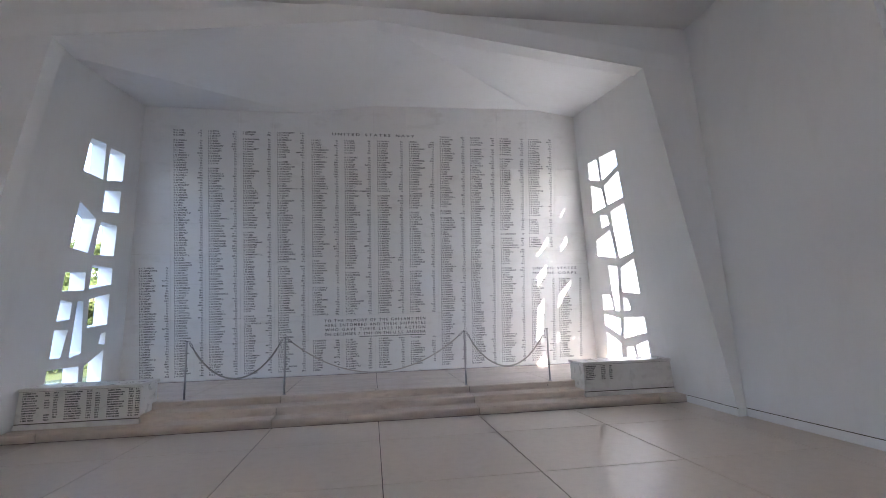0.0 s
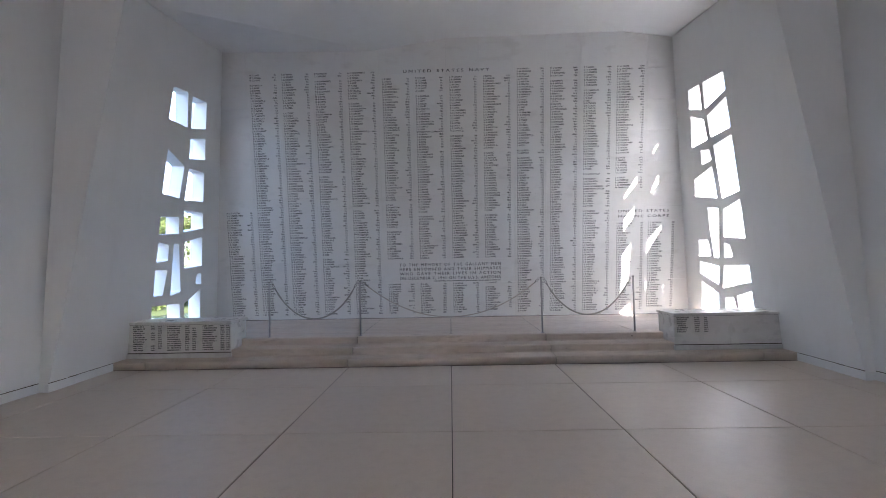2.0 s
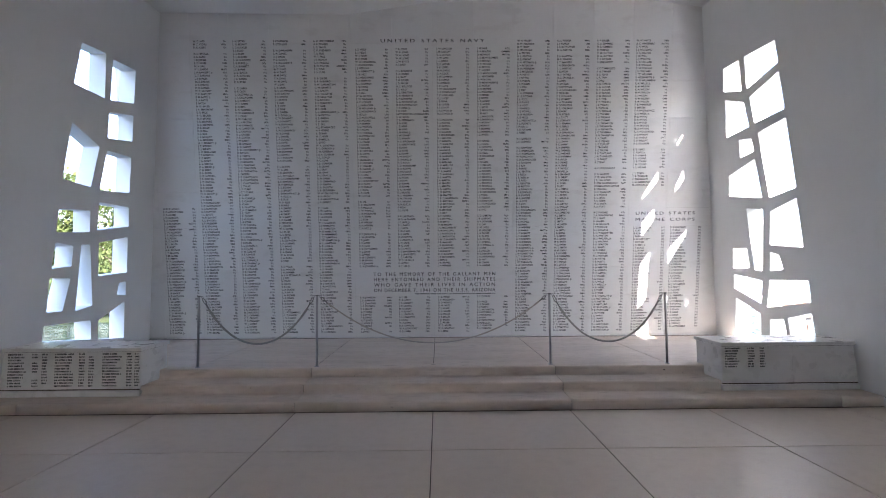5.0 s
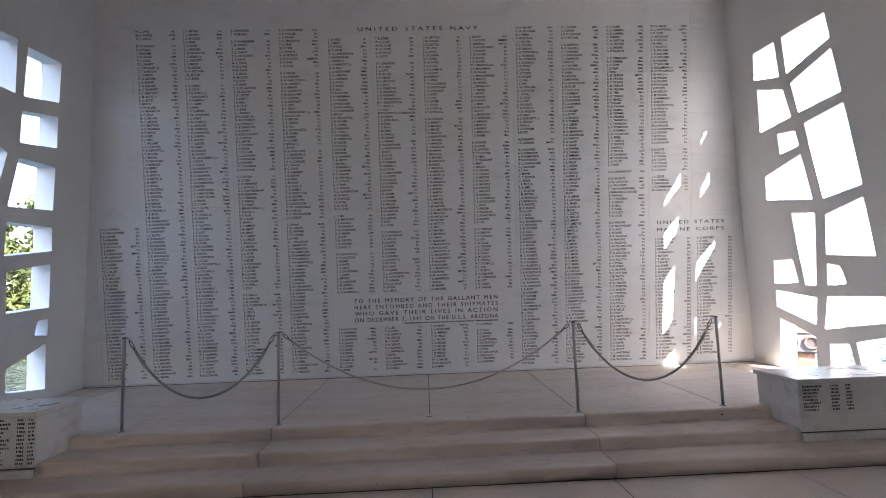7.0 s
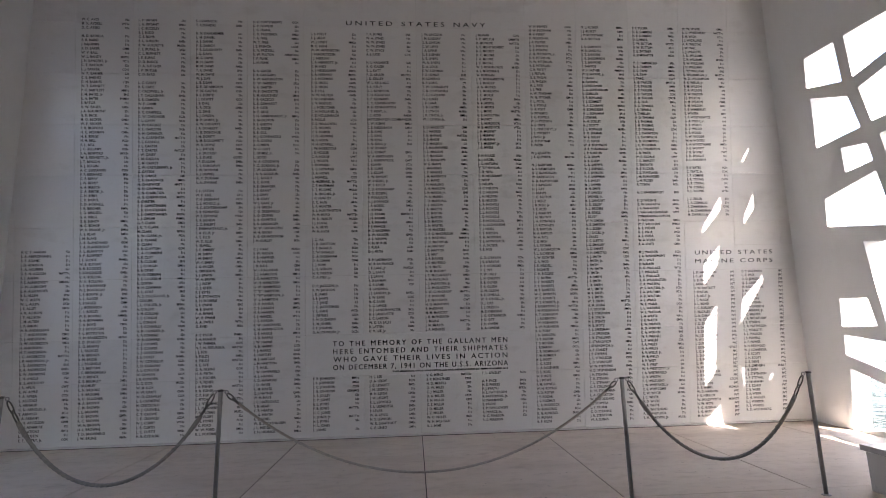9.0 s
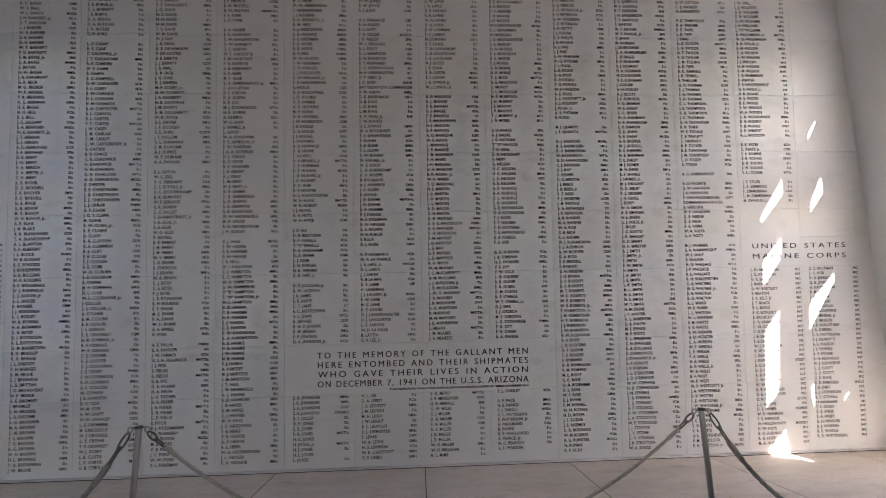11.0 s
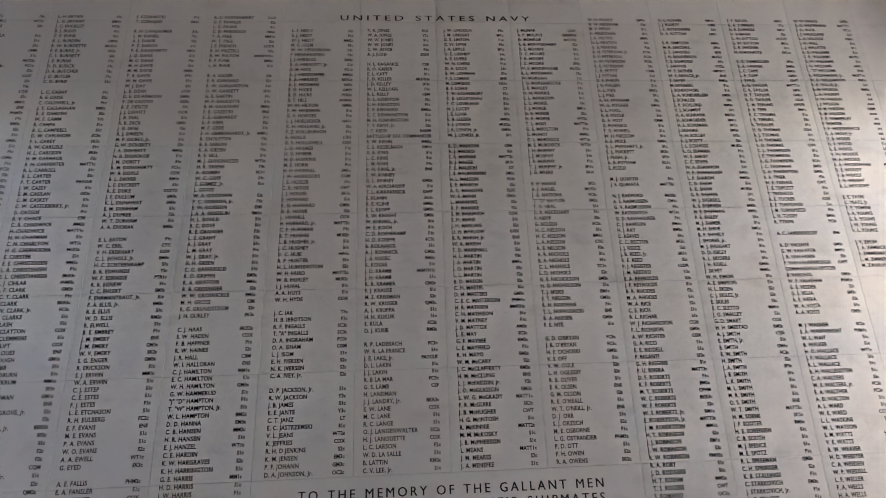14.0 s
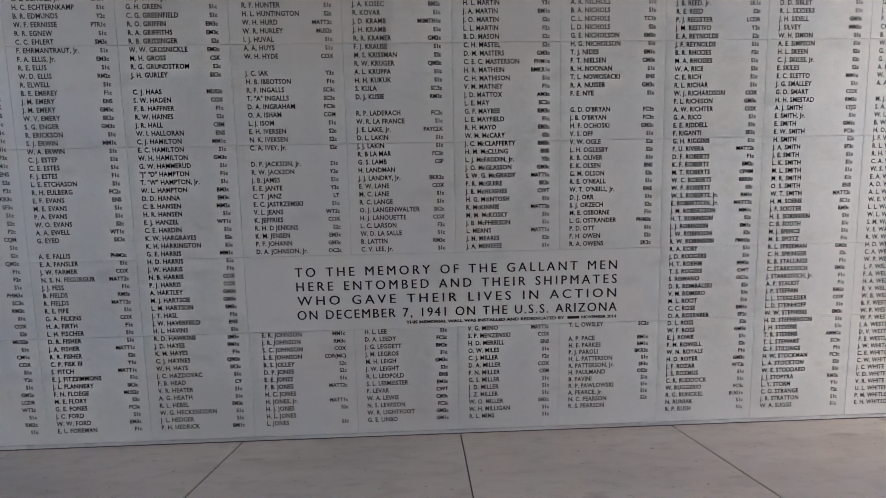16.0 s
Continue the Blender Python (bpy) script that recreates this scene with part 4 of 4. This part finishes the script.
column(COL[8], 0.810, FOOT, """T. L. OWSLEY;SC2c

A. P. PACE;BM1c
H. E. PARKES;BM1c
P. J. PAROLI;BKR3c
H. L. PATTERSON;1
R. PATTERSON, Jr.;SF3c
H. PAULMAND;OS2c
B. PAVINI;1
R. P. PAWLOWSKI;1
A. PEARCE, Jr.;1
N. C. PEARSON;2
R. S. PEARSON
""")
column(COL[0], 2.532, FOOT, """H. C. T. AARON;g
S. A. ABERCROMBIE;1
R. F. ADAMS;1
J. D. ADKISON;1
R. A. AGUIRRE;2
G. S. N. AGUON;MATT1c
R. J. AHERN;f
F. S. ALBEROVSKY;BMKR1c
G. W. ALBRIGHT;1
E. A. ALEXANDER;2
R. L. ALLEN;SF3c
W. C. ALLEN;EM1c
W. L. ALLEN;SK2c
J. E. ALLEY;GM1c
A. K. ALLISON;f
J. T. ALLISON;f
E. M. ALTEN;2
F. P. AMON;1
W. R. ANDERBERG;g
C. T. ANDERSON;CM2c
D. J. ANDERSON;BM2c
D. W. ANDERSON;SM3c
H. ANDERSON;1
H. T. ANDERSON;f
I. C. ANDERSON;MATT1c
J. P. ANDERSON, Jr.;1
L. D. ANDERSON;ENS
R. A. ANDERSON;GM3c
B. W. ANDREWS;CCM
E. H. ANGLE;g
G. S. ANTHONY;1
J. R. APLIN;CWT
R. W. APPLE;f
F. A. APREA;COX
E. ARLEDGE;SM2c
A. ARNAUD;F3c
C. D. ARNOLD, Jr.;F3c
T. ARNOLD;SC1c
J. A. ARRANT;MM1c
C. H. ARVIDSON;CMM
W. J. ASHMORE;2
G. A. ATKINS;HA1c
L. A. AUSTIN;1
E. T. AUTRY, Jr.;COX""")
column(COL[1], TOP, FOOT, """W. C. AVES;g
M. X. AYDELL;WT2c
D. C. AYERS;2

M. D. BADILLA;f
B. B. BAIRD;1
J. BAJORIMS;1
R. D. BAKER;CMM
W. V. BALL;1
W. L. BANDY;MUS2c
J. H. BANGERT, Jr.;FC1c
C. T. BARDON;2
L. J. BARKER;COX
W. R. BARNER;2
C. E. BARNES;Y3c
D. H. BARNES;LTJG
W. T. BARNETT;2
P. C. BARTLETT;MM1c
E. M. BATES, Jr.;ENS
R. A. BATES;PHM3c
E. BATOR;f
H. W. BAUER;RM3c
J. A. BEAUMONT;2
G. R. BECK;1
M. O. BECKER;GM3c
W. P. BECKER;1
P. R. BEDFORD;f
H. C. BEERMAN;CM3c
H. E. BEGGS;f
H. H. BELL;FC2c
R. L. BELL;2
J. C. BELLAMY;OS3c
S. A. BENFORD;BKR2c
W. E. BENNETT, Jr.;Y3c
J. T. BENSON;1
R. J. BERGIN;g
A. C. BERKANSKI;COX
F. P. BERNARD;SF2c
G. E. BERRY;g
J. W. BERRY;g
A. A. BERSCH;1
G. A. BERTIE, Jr.;2
C. H. BIBBY;g
K. R. BICKEL;f
D. D. BICKNELL;1
F. R. BIRCHER;RM3c
R. D. BIRDSELL;g
G. A. BIRGE;1
G. B. BISHOP;MM3c
M. C. BISHOP;F3c
W. H. BISHOP, Jr.;RM3c
A. E. BLAIS;RM3c
J. M. BLAKE;g
A. R. BLANCHARD;COX
T. A. BLANKENSHIP;1
A. L. BLANTON;SF3c
R. F. BLIEFFERT;1
I. L. BLOCK;PHM2c
W. B. BLOUNT;1
R. E. BOGGESS;SF2c
S. BOHLENDER;GM2c
G. R. BOLLING;1
W. K. BOLLING;F3c
B. E. BONEBRAKE;g
W. J. BONFIGLIO;EM1c
R. S. BOOTH, Jr.;ENS
A. L. BOOZE;BM1c
R. BORGER;CMM
J. J. BOROVICH;1
K. L. BOSLEY;EM3c
W. R. BOVIALL;AMM2c
H. A. BOWMAN;2
C. A. BOYD;CM3c
D. J. BOYDSTUN;2
R. L. BOYDSTUN;2
O. M. BRABBZSON;MUS2c
B. D. BRADLEY;2
K. G. BRAKKE;F3c
J. L. BRIDGES;1
P. H. BRIDGES;1
R. M. BRIDIE;f
E. J. BRIGNOLE;2
C. E. BRITTAN;2
J. C. BROADHEAD;g
W. P. BROCK;1
G. E. BROMLEY;SM3c
J. BROMLEY;1
R. N. BROOKS;ENS
L. R. BROOME;SM3c
A. O. BROONER;1
M. A. BROPHY;g
C. M. BROWN;2
E. L. BROWN;EM3c
F. G. BROWN;QM3c
R. C. BROWN;1
W. H. BROWN;2
H. L. BROWNE;CMM
T. D. BROWNING;1
J. W. BRUNE;RM3c""")
heading("UNITED STATES NAVY", -0.965, 0.955, 5.580, 0.088, 1.5)
heading("UNITED STATES", 3.870, 5.010, 2.375, 0.082, 1.4)
heading("MARINE CORPS", 3.870, 5.010, 2.255, 0.082, 1.4)
heading("TO THE MEMORY OF THE GALLANT MEN", -1.175, 1.175, 1.222, 0.096, 1.42)
heading("HERE ENTOMBED AND THEIR SHIPMATES", -1.170, 1.175, 1.118, 0.096, 1.42)
heading("WHO GAVE THEIR LIVES IN ACTION", -1.168, 1.172, 1.014, 0.096, 1.42)
heading("ON DECEMBER 7, 1941 ON THE U.S.S. ARIZONA", -1.172, 1.178, 0.908, 0.096, 1.25)
heading("THIS MEMORIAL WALL WAS INSTALLED AND REDEDICATED BY", -0.385, 0.790, 0.857, 0.030)
ink_part([bar(0.81, 0.90, 0.857, 0.02)], wall_north)
heading("NOVEMBER 2014", 0.915, 1.178, 0.857, 0.030)

# marble slabs of the wall
SLAB_X = [-5.75, -5.22, -4.49, -3.76, -3.02, -2.28, -1.53, -0.765, -0.01, 0.75, 1.50, 2.235, 2.99, 3.73, 4.46, 5.75]
SLAB_V = [0.03, 0.822, 1.375, 2.16, 2.84, 3.52, 4.20, 4.88, 5.56, 6.6]
for i, (u0, u1) in enumerate(zip(SLAB_X, SLAB_X[1:])):
    for j, (v0, v1) in enumerate(zip(SLAB_V, SLAB_V[1:])):
        if j == 1 and 6 <= i <= 9:
            if i > 6:
                continue
            u1b = SLAB_X[10]
        else:
            u1b = u1
        cells = [(u0, u1b, v0, v1, 0.0012)]
        if i == 14 and j == 3:
            cells = [(u0, u1, v0, 2.505, 0.0012), (u0, 5.145, 2.505, v1, 0.002), (5.145, u1, 2.505, v1, 0.002)]
        for c0, c1, d0, d1, g in cells[1:]:
            put("slab", mesh_of("slab", box_bm(c0 + g, c1 - g, 0, 0.028, d0 + g, d1 - g, 0.0012), wall_marble), wall_north)
        u0, u1b, v0, v1 = cells[0][:4]
        me = mesh_of("slab", box_bm(u0 + 0.0012, u1b - 0.0012, 0, 0.028, v0 + 0.0012, v1 - 0.0012, 0.0012), wall_marble)
        put("slab", me, wall_north, pose(0, random.uniform(0, 0.0006), 0))
bm = box_bm(-5.75, 5.75, -0.012, 0.03, -0.02, 0.026, 0.003)
part("skirting", bm, grey_marble, wall_north)
part("foot_joint", box_bm(-5.75, 5.75, -0.0155, -0.0122, 0.0, 0.009), joint, wall_north, "thin dark joint along the foot of the wall")


# ---- benches at the sides ----
def bench(side, rows, groups):
    """A marble box against the side wall on the lowest tread, with a listing cut in its front."""
    x0, x1 = 3.65, 5.40
    thing = tagged(new("stone_bench"), "low veined white marble bench with dark engraved lists on the step", "bench", "benches beside the wall")
    sx = lambda a, b: (min(side * a, side * b), max(side * a, side * b))
    part("plinth", box_bm(*sx(x0 - 0.0, x1 + 0.09), 7.795, 8.40, RISE, 0.195, 0.004), grey_marble, thing)
    part("lower_joint", box_bm(*sx(x0 + 0.018, x1 + 0.03), 7.8205, 8.37, 0.19, 0.22), joint, thing)
    part("upper_joint", box_bm(*sx(x0 + 0.018, x1 + 0.03), 7.8205, 8.37, 0.662, 0.6745), joint, thing)
    mid = 4.56
    for a, b in ((x0 + 0.012, mid), (mid, x1 + 0.03)):
        lo, hi = sx(a, b)
        part("front_panel", box_bm(lo + 0.001, hi - 0.001, 7.815, 7.8203, 0.210, 0.668, 0.002), grey_marble, thing)
    part("end_panel", box_bm(*sx(x0 + 0.010, x0 + 0.0178), 7.822, 8.40, 0.210, 0.668, 0.002), grey_marble, thing)
    part("body", box_bm(*sx(x0 + 0.019, x1 + 0.12), 7.8215, 8.38, 0.222, 0.66), pale_joint, thing)
    part("top_slab", box_bm(*sx(x0 - 0.012, x1 + 0.04), 7.785, 8.43, 0.675, 0.722, 0.006, 2), grey_marble, thing)
    rng = random.Random(5 + side)
    pieces = []
    for k in range(rows):
        z = 0.652 - k * (0.0355 if rows > 9 else 0.0325)
        for a, w, kind in groups:
            if kind == "name":
                end = a + 0.04 + rng.uniform(0.55, 1.0) * w
            elif rng.random() < 0.93:
                end = a + rng.uniform(0.8, 1.0) * w
            else:
                continue
            c = a
            while c < end:
                step = rng.uniform(0.007, 0.012)
                pieces.append(bar(c, c + step, z - 0.018, rng.choice((0.018, 0.021))))
                c += step + (0.012 if rng.random() < 0.12 else 0.004)
    ink_part(pieces, thing, 7.815 - 0.0015)
    return thing


bench(-1, 12, ((-5.30, 0.20, "name"), (-5.00, 0.075, "rank"), (-4.88, 0.065, "rank"), (-4.72, 0.20, "name"), (-4.42, 0.07, "rank"), (-4.30, 0.065, "rank"), (-4.13, 0.20, "name"), (-3.83, 0.07, "rank"), (-3.73, 0.06, "rank")))
bench(1, 8, ((3.70, 0.17, "name"), (3.99, 0.085, "rank"), (4.145, 0.06, "rank")))


# ---- rope barrier ----
POST_Y, POST_X, POST_TOP = 8.36, (-3.22, -1.60, 1.61, 3.225), 1.325


def stanchion(x, arms):
    thing = tagged(new("stanchion"), "slim brushed steel barrier post standing near the step edge", "barrier post", "posts of the rope barrier")
    thing.location = (x, POST_Y, UPPER)
    h = POST_TOP - UPPER
    part("flange", lathe_bm([(0.034, 0), (0.034, 0.004), (0.029, 0.007), (0.019, 0.009)], 20), steel, thing)
    part("pole", lathe_bm([(0.016, 0.007), (0.016, h - 0.006), (0.015, h - 0.002)], 16), steel, thing)
    part("cap", lathe_bm([(0.021, h - 0.006), (0.0225, h), (0.0225, h + 0.004), (0.019, h + 0.008), (0.008, h + 0.010)], 16), dark_steel, thing, "dark rounded steel cap")
    for a in arms:
        pts = [(a * (0.012 + 0.034 * f), 0, h + 0.002) for f in (0, 0.5, 1)] 
        loop = [(a * 0.046 + a * 0.013 * math.sin(q) , 0, h - 0.011 + 0.013 * math.cos(q)) for q in [math.tau * k / 12 for k in range(13)]]
        part("hook", tube_bm(pts + loop, 0.0042, 6), steel, thing, "small steel eye for the rope clasp")
    return thing


def barrier_rope(x0, x1, low):
    """A sagging rope with a sleeve and two clasp links at either end."""
    thing = tagged(new("barrier_rope"), "sagging thick grey braided rope with steel clasps between posts" if x1 - x0 < 2 else "long thin pale braided rope sagging wide between two posts", "barrier rope", "ropes of the barrier")
    a, b = Vector((x0 + 0.050, POST_Y, POST_TOP - 0.025)), Vector((x1 - 0.050, POST_Y, POST_TOP - 0.025))
    thing.location = a
    span = b.x - a.x
    sag = a.z - low
    c = 1.0
    for _ in range(60):   # catenary of that sag
        c = c + 0.5 * ((c * (math.cosh(span / 2 / c) - 1)) / sag - 1) * c * 0.6
    n = 72
    def at(f):
        x = (f - 0.5) * span
        return Vector((f * span, 0.004 * math.sin(9 * f), c * math.cosh(x / c) - c * math.cosh(span / 2 / c)))
    ends = 0.115 / (span * 1.15)
    path = [at(ends + (1 - 2 * ends) * k / n) for k in range(n + 1)]
    thick, fibre = (0.0125, rope_grey) if span < 2 else (0.0088, pale_rope)
    core = part("rope", tube_bm(path, thick, 9), fibre, thing)
    # the braid: two strands wound round the core
    for ph in (0, math.pi):
        strand = []
        m = n * 6
        for k in range(m + 1):
            f = ends + (1 - 2 * ends) * k / m
            p, q = at(f), at(min(f + 0.001, 1))
            d = (q - p).normalized()
            u = Vector((0, 1, 0))
            w = d.cross(u)
            ang = ph + f * span * 90
            strand.append(p + (u * math.cos(ang) + w * math.sin(ang)) * thick * 0.84)
        part("strand", tube_bm(strand, thick * 0.38, 5), fibre, core)
    for f0, s in ((ends, 1), (1 - ends, -1)):
        sleeve = [at(f0 + s * k * 0.012 / span) for k in range(-1, 7)]
        part("sleeve", tube_bm(sleeve, lambda i: thick * 1.32 if 0 < i < 7 else thick, 10), fibre, thing, "wrapped sleeve at the rope end")
        p1, p0 = at(f0), at(0 if s > 0 else 1)
        for k, (fa, fb) in enumerate(((0.0, 0.55), (0.42, 1.0))):
            q0, q1 = p0.lerp(p1, fa), p0.lerp(p1, fb)
            mid, d = (q0 + q1) / 2, (q1 - q0)
            u = Vector((0, 1, 0)) if k else d.normalized().cross(Vector((0, 1, 0)))
            ring = [mid + d * 0.5 * math.cos(t) + u * 0.0145 * math.sin(t) for t in [math.tau * i / 14 for i in range(15)]]
            part("clasp_link", tube_bm(ring, 0.0052, 6, False), dark_steel, thing, "dark steel clasp link")
    return thing


for i, x in enumerate(POST_X):
    stanchion(x, (1,) if i == 0 else (-1,) if i == 3 else (-1, 1))
for x0, x1, low in ((POST_X[0], POST_X[1], 0.672), (POST_X[1], POST_X[2], 0.668), (POST_X[2], POST_X[3], 0.668)):
    barrier_rope(x0, x1, low)


# ---- outside ----
bm = bmesh.new()
bmesh.ops.create_grid(bm, x_segments=4, y_segments=4, size=2500)
water = tagged(part("water", bm, water_mat), "rippled blue-green harbour water", "water", kind="structure")
water.location.z = -2.6
# a low bank with trees across the water
bm = bmesh.new()
bank = []
for i in range(40):
    a = radians(8 + i * 2.4)
    row = []
    for r, z in ((52, -2.75), (54, -2.45), (60, -2.3), (75, -2.2), (120, -2.0), (170, -2.0)):
        rr = r + 1.2 * math.sin(i * 1.7) + 0.6 * math.sin(i * 4.1)
        row.append(bm.verts.new((-rr * math.sin(a), rr * math.cos(a), z)))
    bank.append(row)
for a, b in zip(bank, bank[1:]):
    for k in range(5):
        bm.faces.new((a[k], a[k + 1], b[k + 1], b[k])).smooth = True
bmesh.ops.recalc_face_normals(bm, faces=bm.faces[:])
tagged(part("ground_shore", bm, shore_mat), "low grassy harbour bank across the water", "shore", kind="structure")


def tree(seed, x, y, z, high, wide):
    """Tapered trunk, forking limbs, and a crown of many single leaves in uneven clumps."""
    rng = random.Random(seed)
    thing = tagged(new("tree"), "broad sunlit green tree on the harbour bank", "tree", "trees on the bank")
    thing.location = (x, y, z)
    trunk = [(0.15 * math.sin(k * 1.3 + seed), 0.12 * math.cos(k * 1.7), high * 0.5 * k / 5) for k in range(6)]
    bole = part("trunk", tube_bm(trunk, lambda i: 0.32 - 0.035 * i, 8), bark, thing)
    tips = []
    for k in range(9):
        a = math.tau * k / 9 + rng.uniform(-0.3, 0.3)
        z0 = high * rng.uniform(0.2, 0.5)
        reach = wide * rng.uniform(0.45, 0.95)
        up = high * rng.uniform(0.08, 0.42)
        pts = [(math.cos(a) * reach * f, math.sin(a) * reach * f, z0 + up * f ** 0.8) for f in (0, 0.3, 0.65, 1)]
        part("limb", tube_bm(pts, lambda i: 0.13 - 0.03 * i, 6), bark, bole)
        tips += pts[1:]
    tips += [(rng.uniform(-0.3, 0.3) * wide, rng.uniform(-0.3, 0.3) * wide, high * rng.uniform(0.6, 0.95)) for _ in range(10)]
    tips += [(math.cos(q) * wide * 0.8, math.sin(q) * wide * 0.8, high * rng.uniform(0.03, 0.35)) for q in [rng.uniform(0, math.tau) for _ in range(16)]]
    verts, faces = [], []
    for tx, ty, tz in tips:
        r = wide * rng.uniform(0.2, 0.36)
        for _ in range(150):
            d = Vector((rng.gauss(0, 1), rng.gauss(0, 1), rng.gauss(0, 0.7)))
            d = d.normalized() * r * rng.random() ** 0.4
            c = Vector((tx, ty, tz)) + d
            s = rng.uniform(0.1, 0.24)
            u = Vector((rng.gauss(0, 1), rng.gauss(0, 1), rng.gauss(0, 1))).normalized()
            w = u.orthogonal().normalized() * s * 0.55
            u = u * s
            n = len(verts)
            verts += [c - u, c + w, c + u, c - w]
            faces.append((n, n + 1, n + 2, n + 3))
    me = bpy.data.meshes.new("crown")
    me.from_pydata(verts, [], faces)
    me.materials.append(leaf)
    ob = new("crown", me)
    ob.parent = thing
    return thing


for k in range(17):
    a = radians(16 + k * 2.9 + (k * 7 % 3) * 0.5)
    r = 56 + (k * 5 % 7) * 1.2
    tree(k, -r * math.sin(a), r * math.cos(a), -2.35, (11.6 if 16 <= k * 2.9 <= 34 else 13.2) + (k * 11 % 5) * 1.0, 3.3 + (k * 3 % 4) * 0.3)


def ship_fitting(x, y, z):
    """A rusted box-shaped fitting with two round ports, standing out of the water on its stalk."""
    thing = tagged(new("rusted_fitting"), "rusted iron ship fitting with round ports above the water", "wreck fitting")
    thing.matrix_basis = pose(x, y, z, 0, 0, -38)
    part("stalk", box_bm(-0.45, 0.45, -0.3, 0.3, -2.6, 0, 0.03), rust, thing)
    part("body", box_bm(-0.75, 0.75, -0.45, 0.45, 0, 0.85, 0.05, 2), concrete, thing)
    part("coping", solid_bm([[(-0.8, -0.5, 0.85), (0.8, -0.5, 0.85), (0.55, -0.2, 1.5), (-0.8, -0.2, 1.75)], [(-0.8, 0.5, 0.85), (0.8, 0.5, 0.85), (0.55, 0.2, 1.5), (-0.8, 0.2, 1.75)], [(-0.8, -0.2, 1.75), (0.55, -0.2, 1.5), (0.55, 0.2, 1.5), (-0.8, 0.2, 1.75)], [(-0.8, -0.5, 0.85), (-0.8, -0.2, 1.75), (-0.8, 0.2, 1.75), (-0.8, 0.5, 0.85)], [(0.8, -0.5, 0.85), (0.55, -0.2, 1.5), (0.55, 0.2, 1.5), (0.8, 0.5, 0.85)]]), rust, thing)
    for px in (-0.33, 0.36):
        ring = [(px + 0.24 * math.cos(q), -0.47, 0.42 + 0.24 * math.sin(q)) for q in [math.tau * i / 20 for i in range(21)]]
        port = part("port", tube_bm(ring, 0.05, 8, False), rust, thing)
        # dark disc painted in for the shade inside the round hole
        disc = lathe_bm([(0.21, 0), (0.21, 0.02)], 20)
        bmesh.ops.rotate(disc, verts=disc.verts[:], cent=(0, 0, 0), matrix=Matrix.Rotation(radians(90), 3, "X"))
        bmesh.ops.translate(disc, verts=disc.verts[:], vec=(px, -0.445, 0.42))
        part("port_shade", disc, joint, port)
    return thing


ship_fitting(16.3, 23.4, -1.35)


# ---- slabs and tiles, many alike ----
def slab_mesh(name, w, d, h, mat, bevel=0.004):
    return mesh_of(name, box_bm(0, w, 0, d, -h, 0, bevel), mat)


cache = {}


def slab(name, parent, x0, x1, y0, y1, z, mat, gap=0.006, h=0.05, lift=0.0):
    key = (round(x1 - x0, 3), round(y1 - y0, 3), mat.name)
    if key not in cache:
        cache[key] = slab_mesh(name, x1 - x0 - gap, y1 - y0 - gap, h, mat)
    return put(name, cache[key], parent, pose(x0 + gap / 2, y0 + gap / 2, z + lift))


TILE_X, TILE_Y = 1.62, 1.73
xs = [-6.0] + [n * TILE_X for n in range(-3, 4)] + [6.0]
ys = [7.452] + [6.25 - n * TILE_Y for n in range(0, 12)]
for y1, y0 in zip(ys, ys[1:]):
    for x0, x1 in zip(xs, xs[1:]):
        slab("tile", floor, x0, x1, y0, y1, 0.0, floor_stone, 0.008, 0.05, random.uniform(-0.0006, 0.0006))

# step slabs
def worn_step(x0, x1, y0, y1, low, high, cove, nose=0.026):
    """A long slab with a rounded nose and, where it meets the tread below, a hollowed foot."""
    quarter = [math.pi / 2 * k / 5 for k in range(6)]
    line = [(y0 - cove + cove * math.sin(a), low + cove - cove * math.cos(a)) for a in quarter] if cove else [(y0, low)]
    line += [(y0 + nose - nose * math.cos(a), high - nose + nose * math.sin(a)) for a in quarter]
    count = len(line)
    line += [(y1, high), (y1, low)]
    bm = bmesh.new()
    ends = [[bm.verts.new((x, y, z)) for y, z in line] for x in (x0, x1)]
    for k in range(len(line)):
        n = (k + 1) % len(line)
        face = bm.faces.new((ends[0][k], ends[0][n], ends[1][n], ends[1][k]))
        face.smooth = k < count - 1
    bm.faces.new(ends[0])
    bm.faces.new(ends[1])
    bmesh.ops.recalc_face_normals(bm, faces=bm.faces[:])
    return bm


STEP_GAP = 0.004
STEP_X = [-5.75, -4.87, -1.635, 1.645, 4.87, 5.75]
for i, y0 in enumerate(TREAD_Y):
    z = RISE * (i + 1)
    last = i == 2
    y1 = TREAD_Y[i + 1] + 0.03 if not last else 8.52
    for x0, x1 in zip(STEP_X, STEP_X[1:]):
        bm = worn_step(x0 + STEP_GAP, x1 - STEP_GAP, y0, y1, z - RISE + 0.002, z, 0.0 if i == 0 else 0.026)
        put("step_slab", mesh_of("step_slab", bm, step_stone), steps, pose(0, random.uniform(-0.002, 0.002), 0))
# two small sockets let into the stone
for m, w in ((pose(-0.005, 8.43, UPPER + 0.0015), 0.035), (pose(3.12, TREAD_Y[2] - 0.0035, 0.30, 90), 0.012)):
    bm = box_bm(-w, w, -0.007, 0.007, -0.004, 0.0, 0.001)
    ob = part("socket", bm, joint, steps)
    ob.matrix_basis = m
xs = [-5.75] + [n * TILE_X for n in range(-3, 4)] + [5.75]
for x0, x1 in zip(xs, xs[1:]):
    slab("slab", upper_floor, x0, x1, 8.521, 11.12, UPPER, step_stone, 0.009, 0.05)
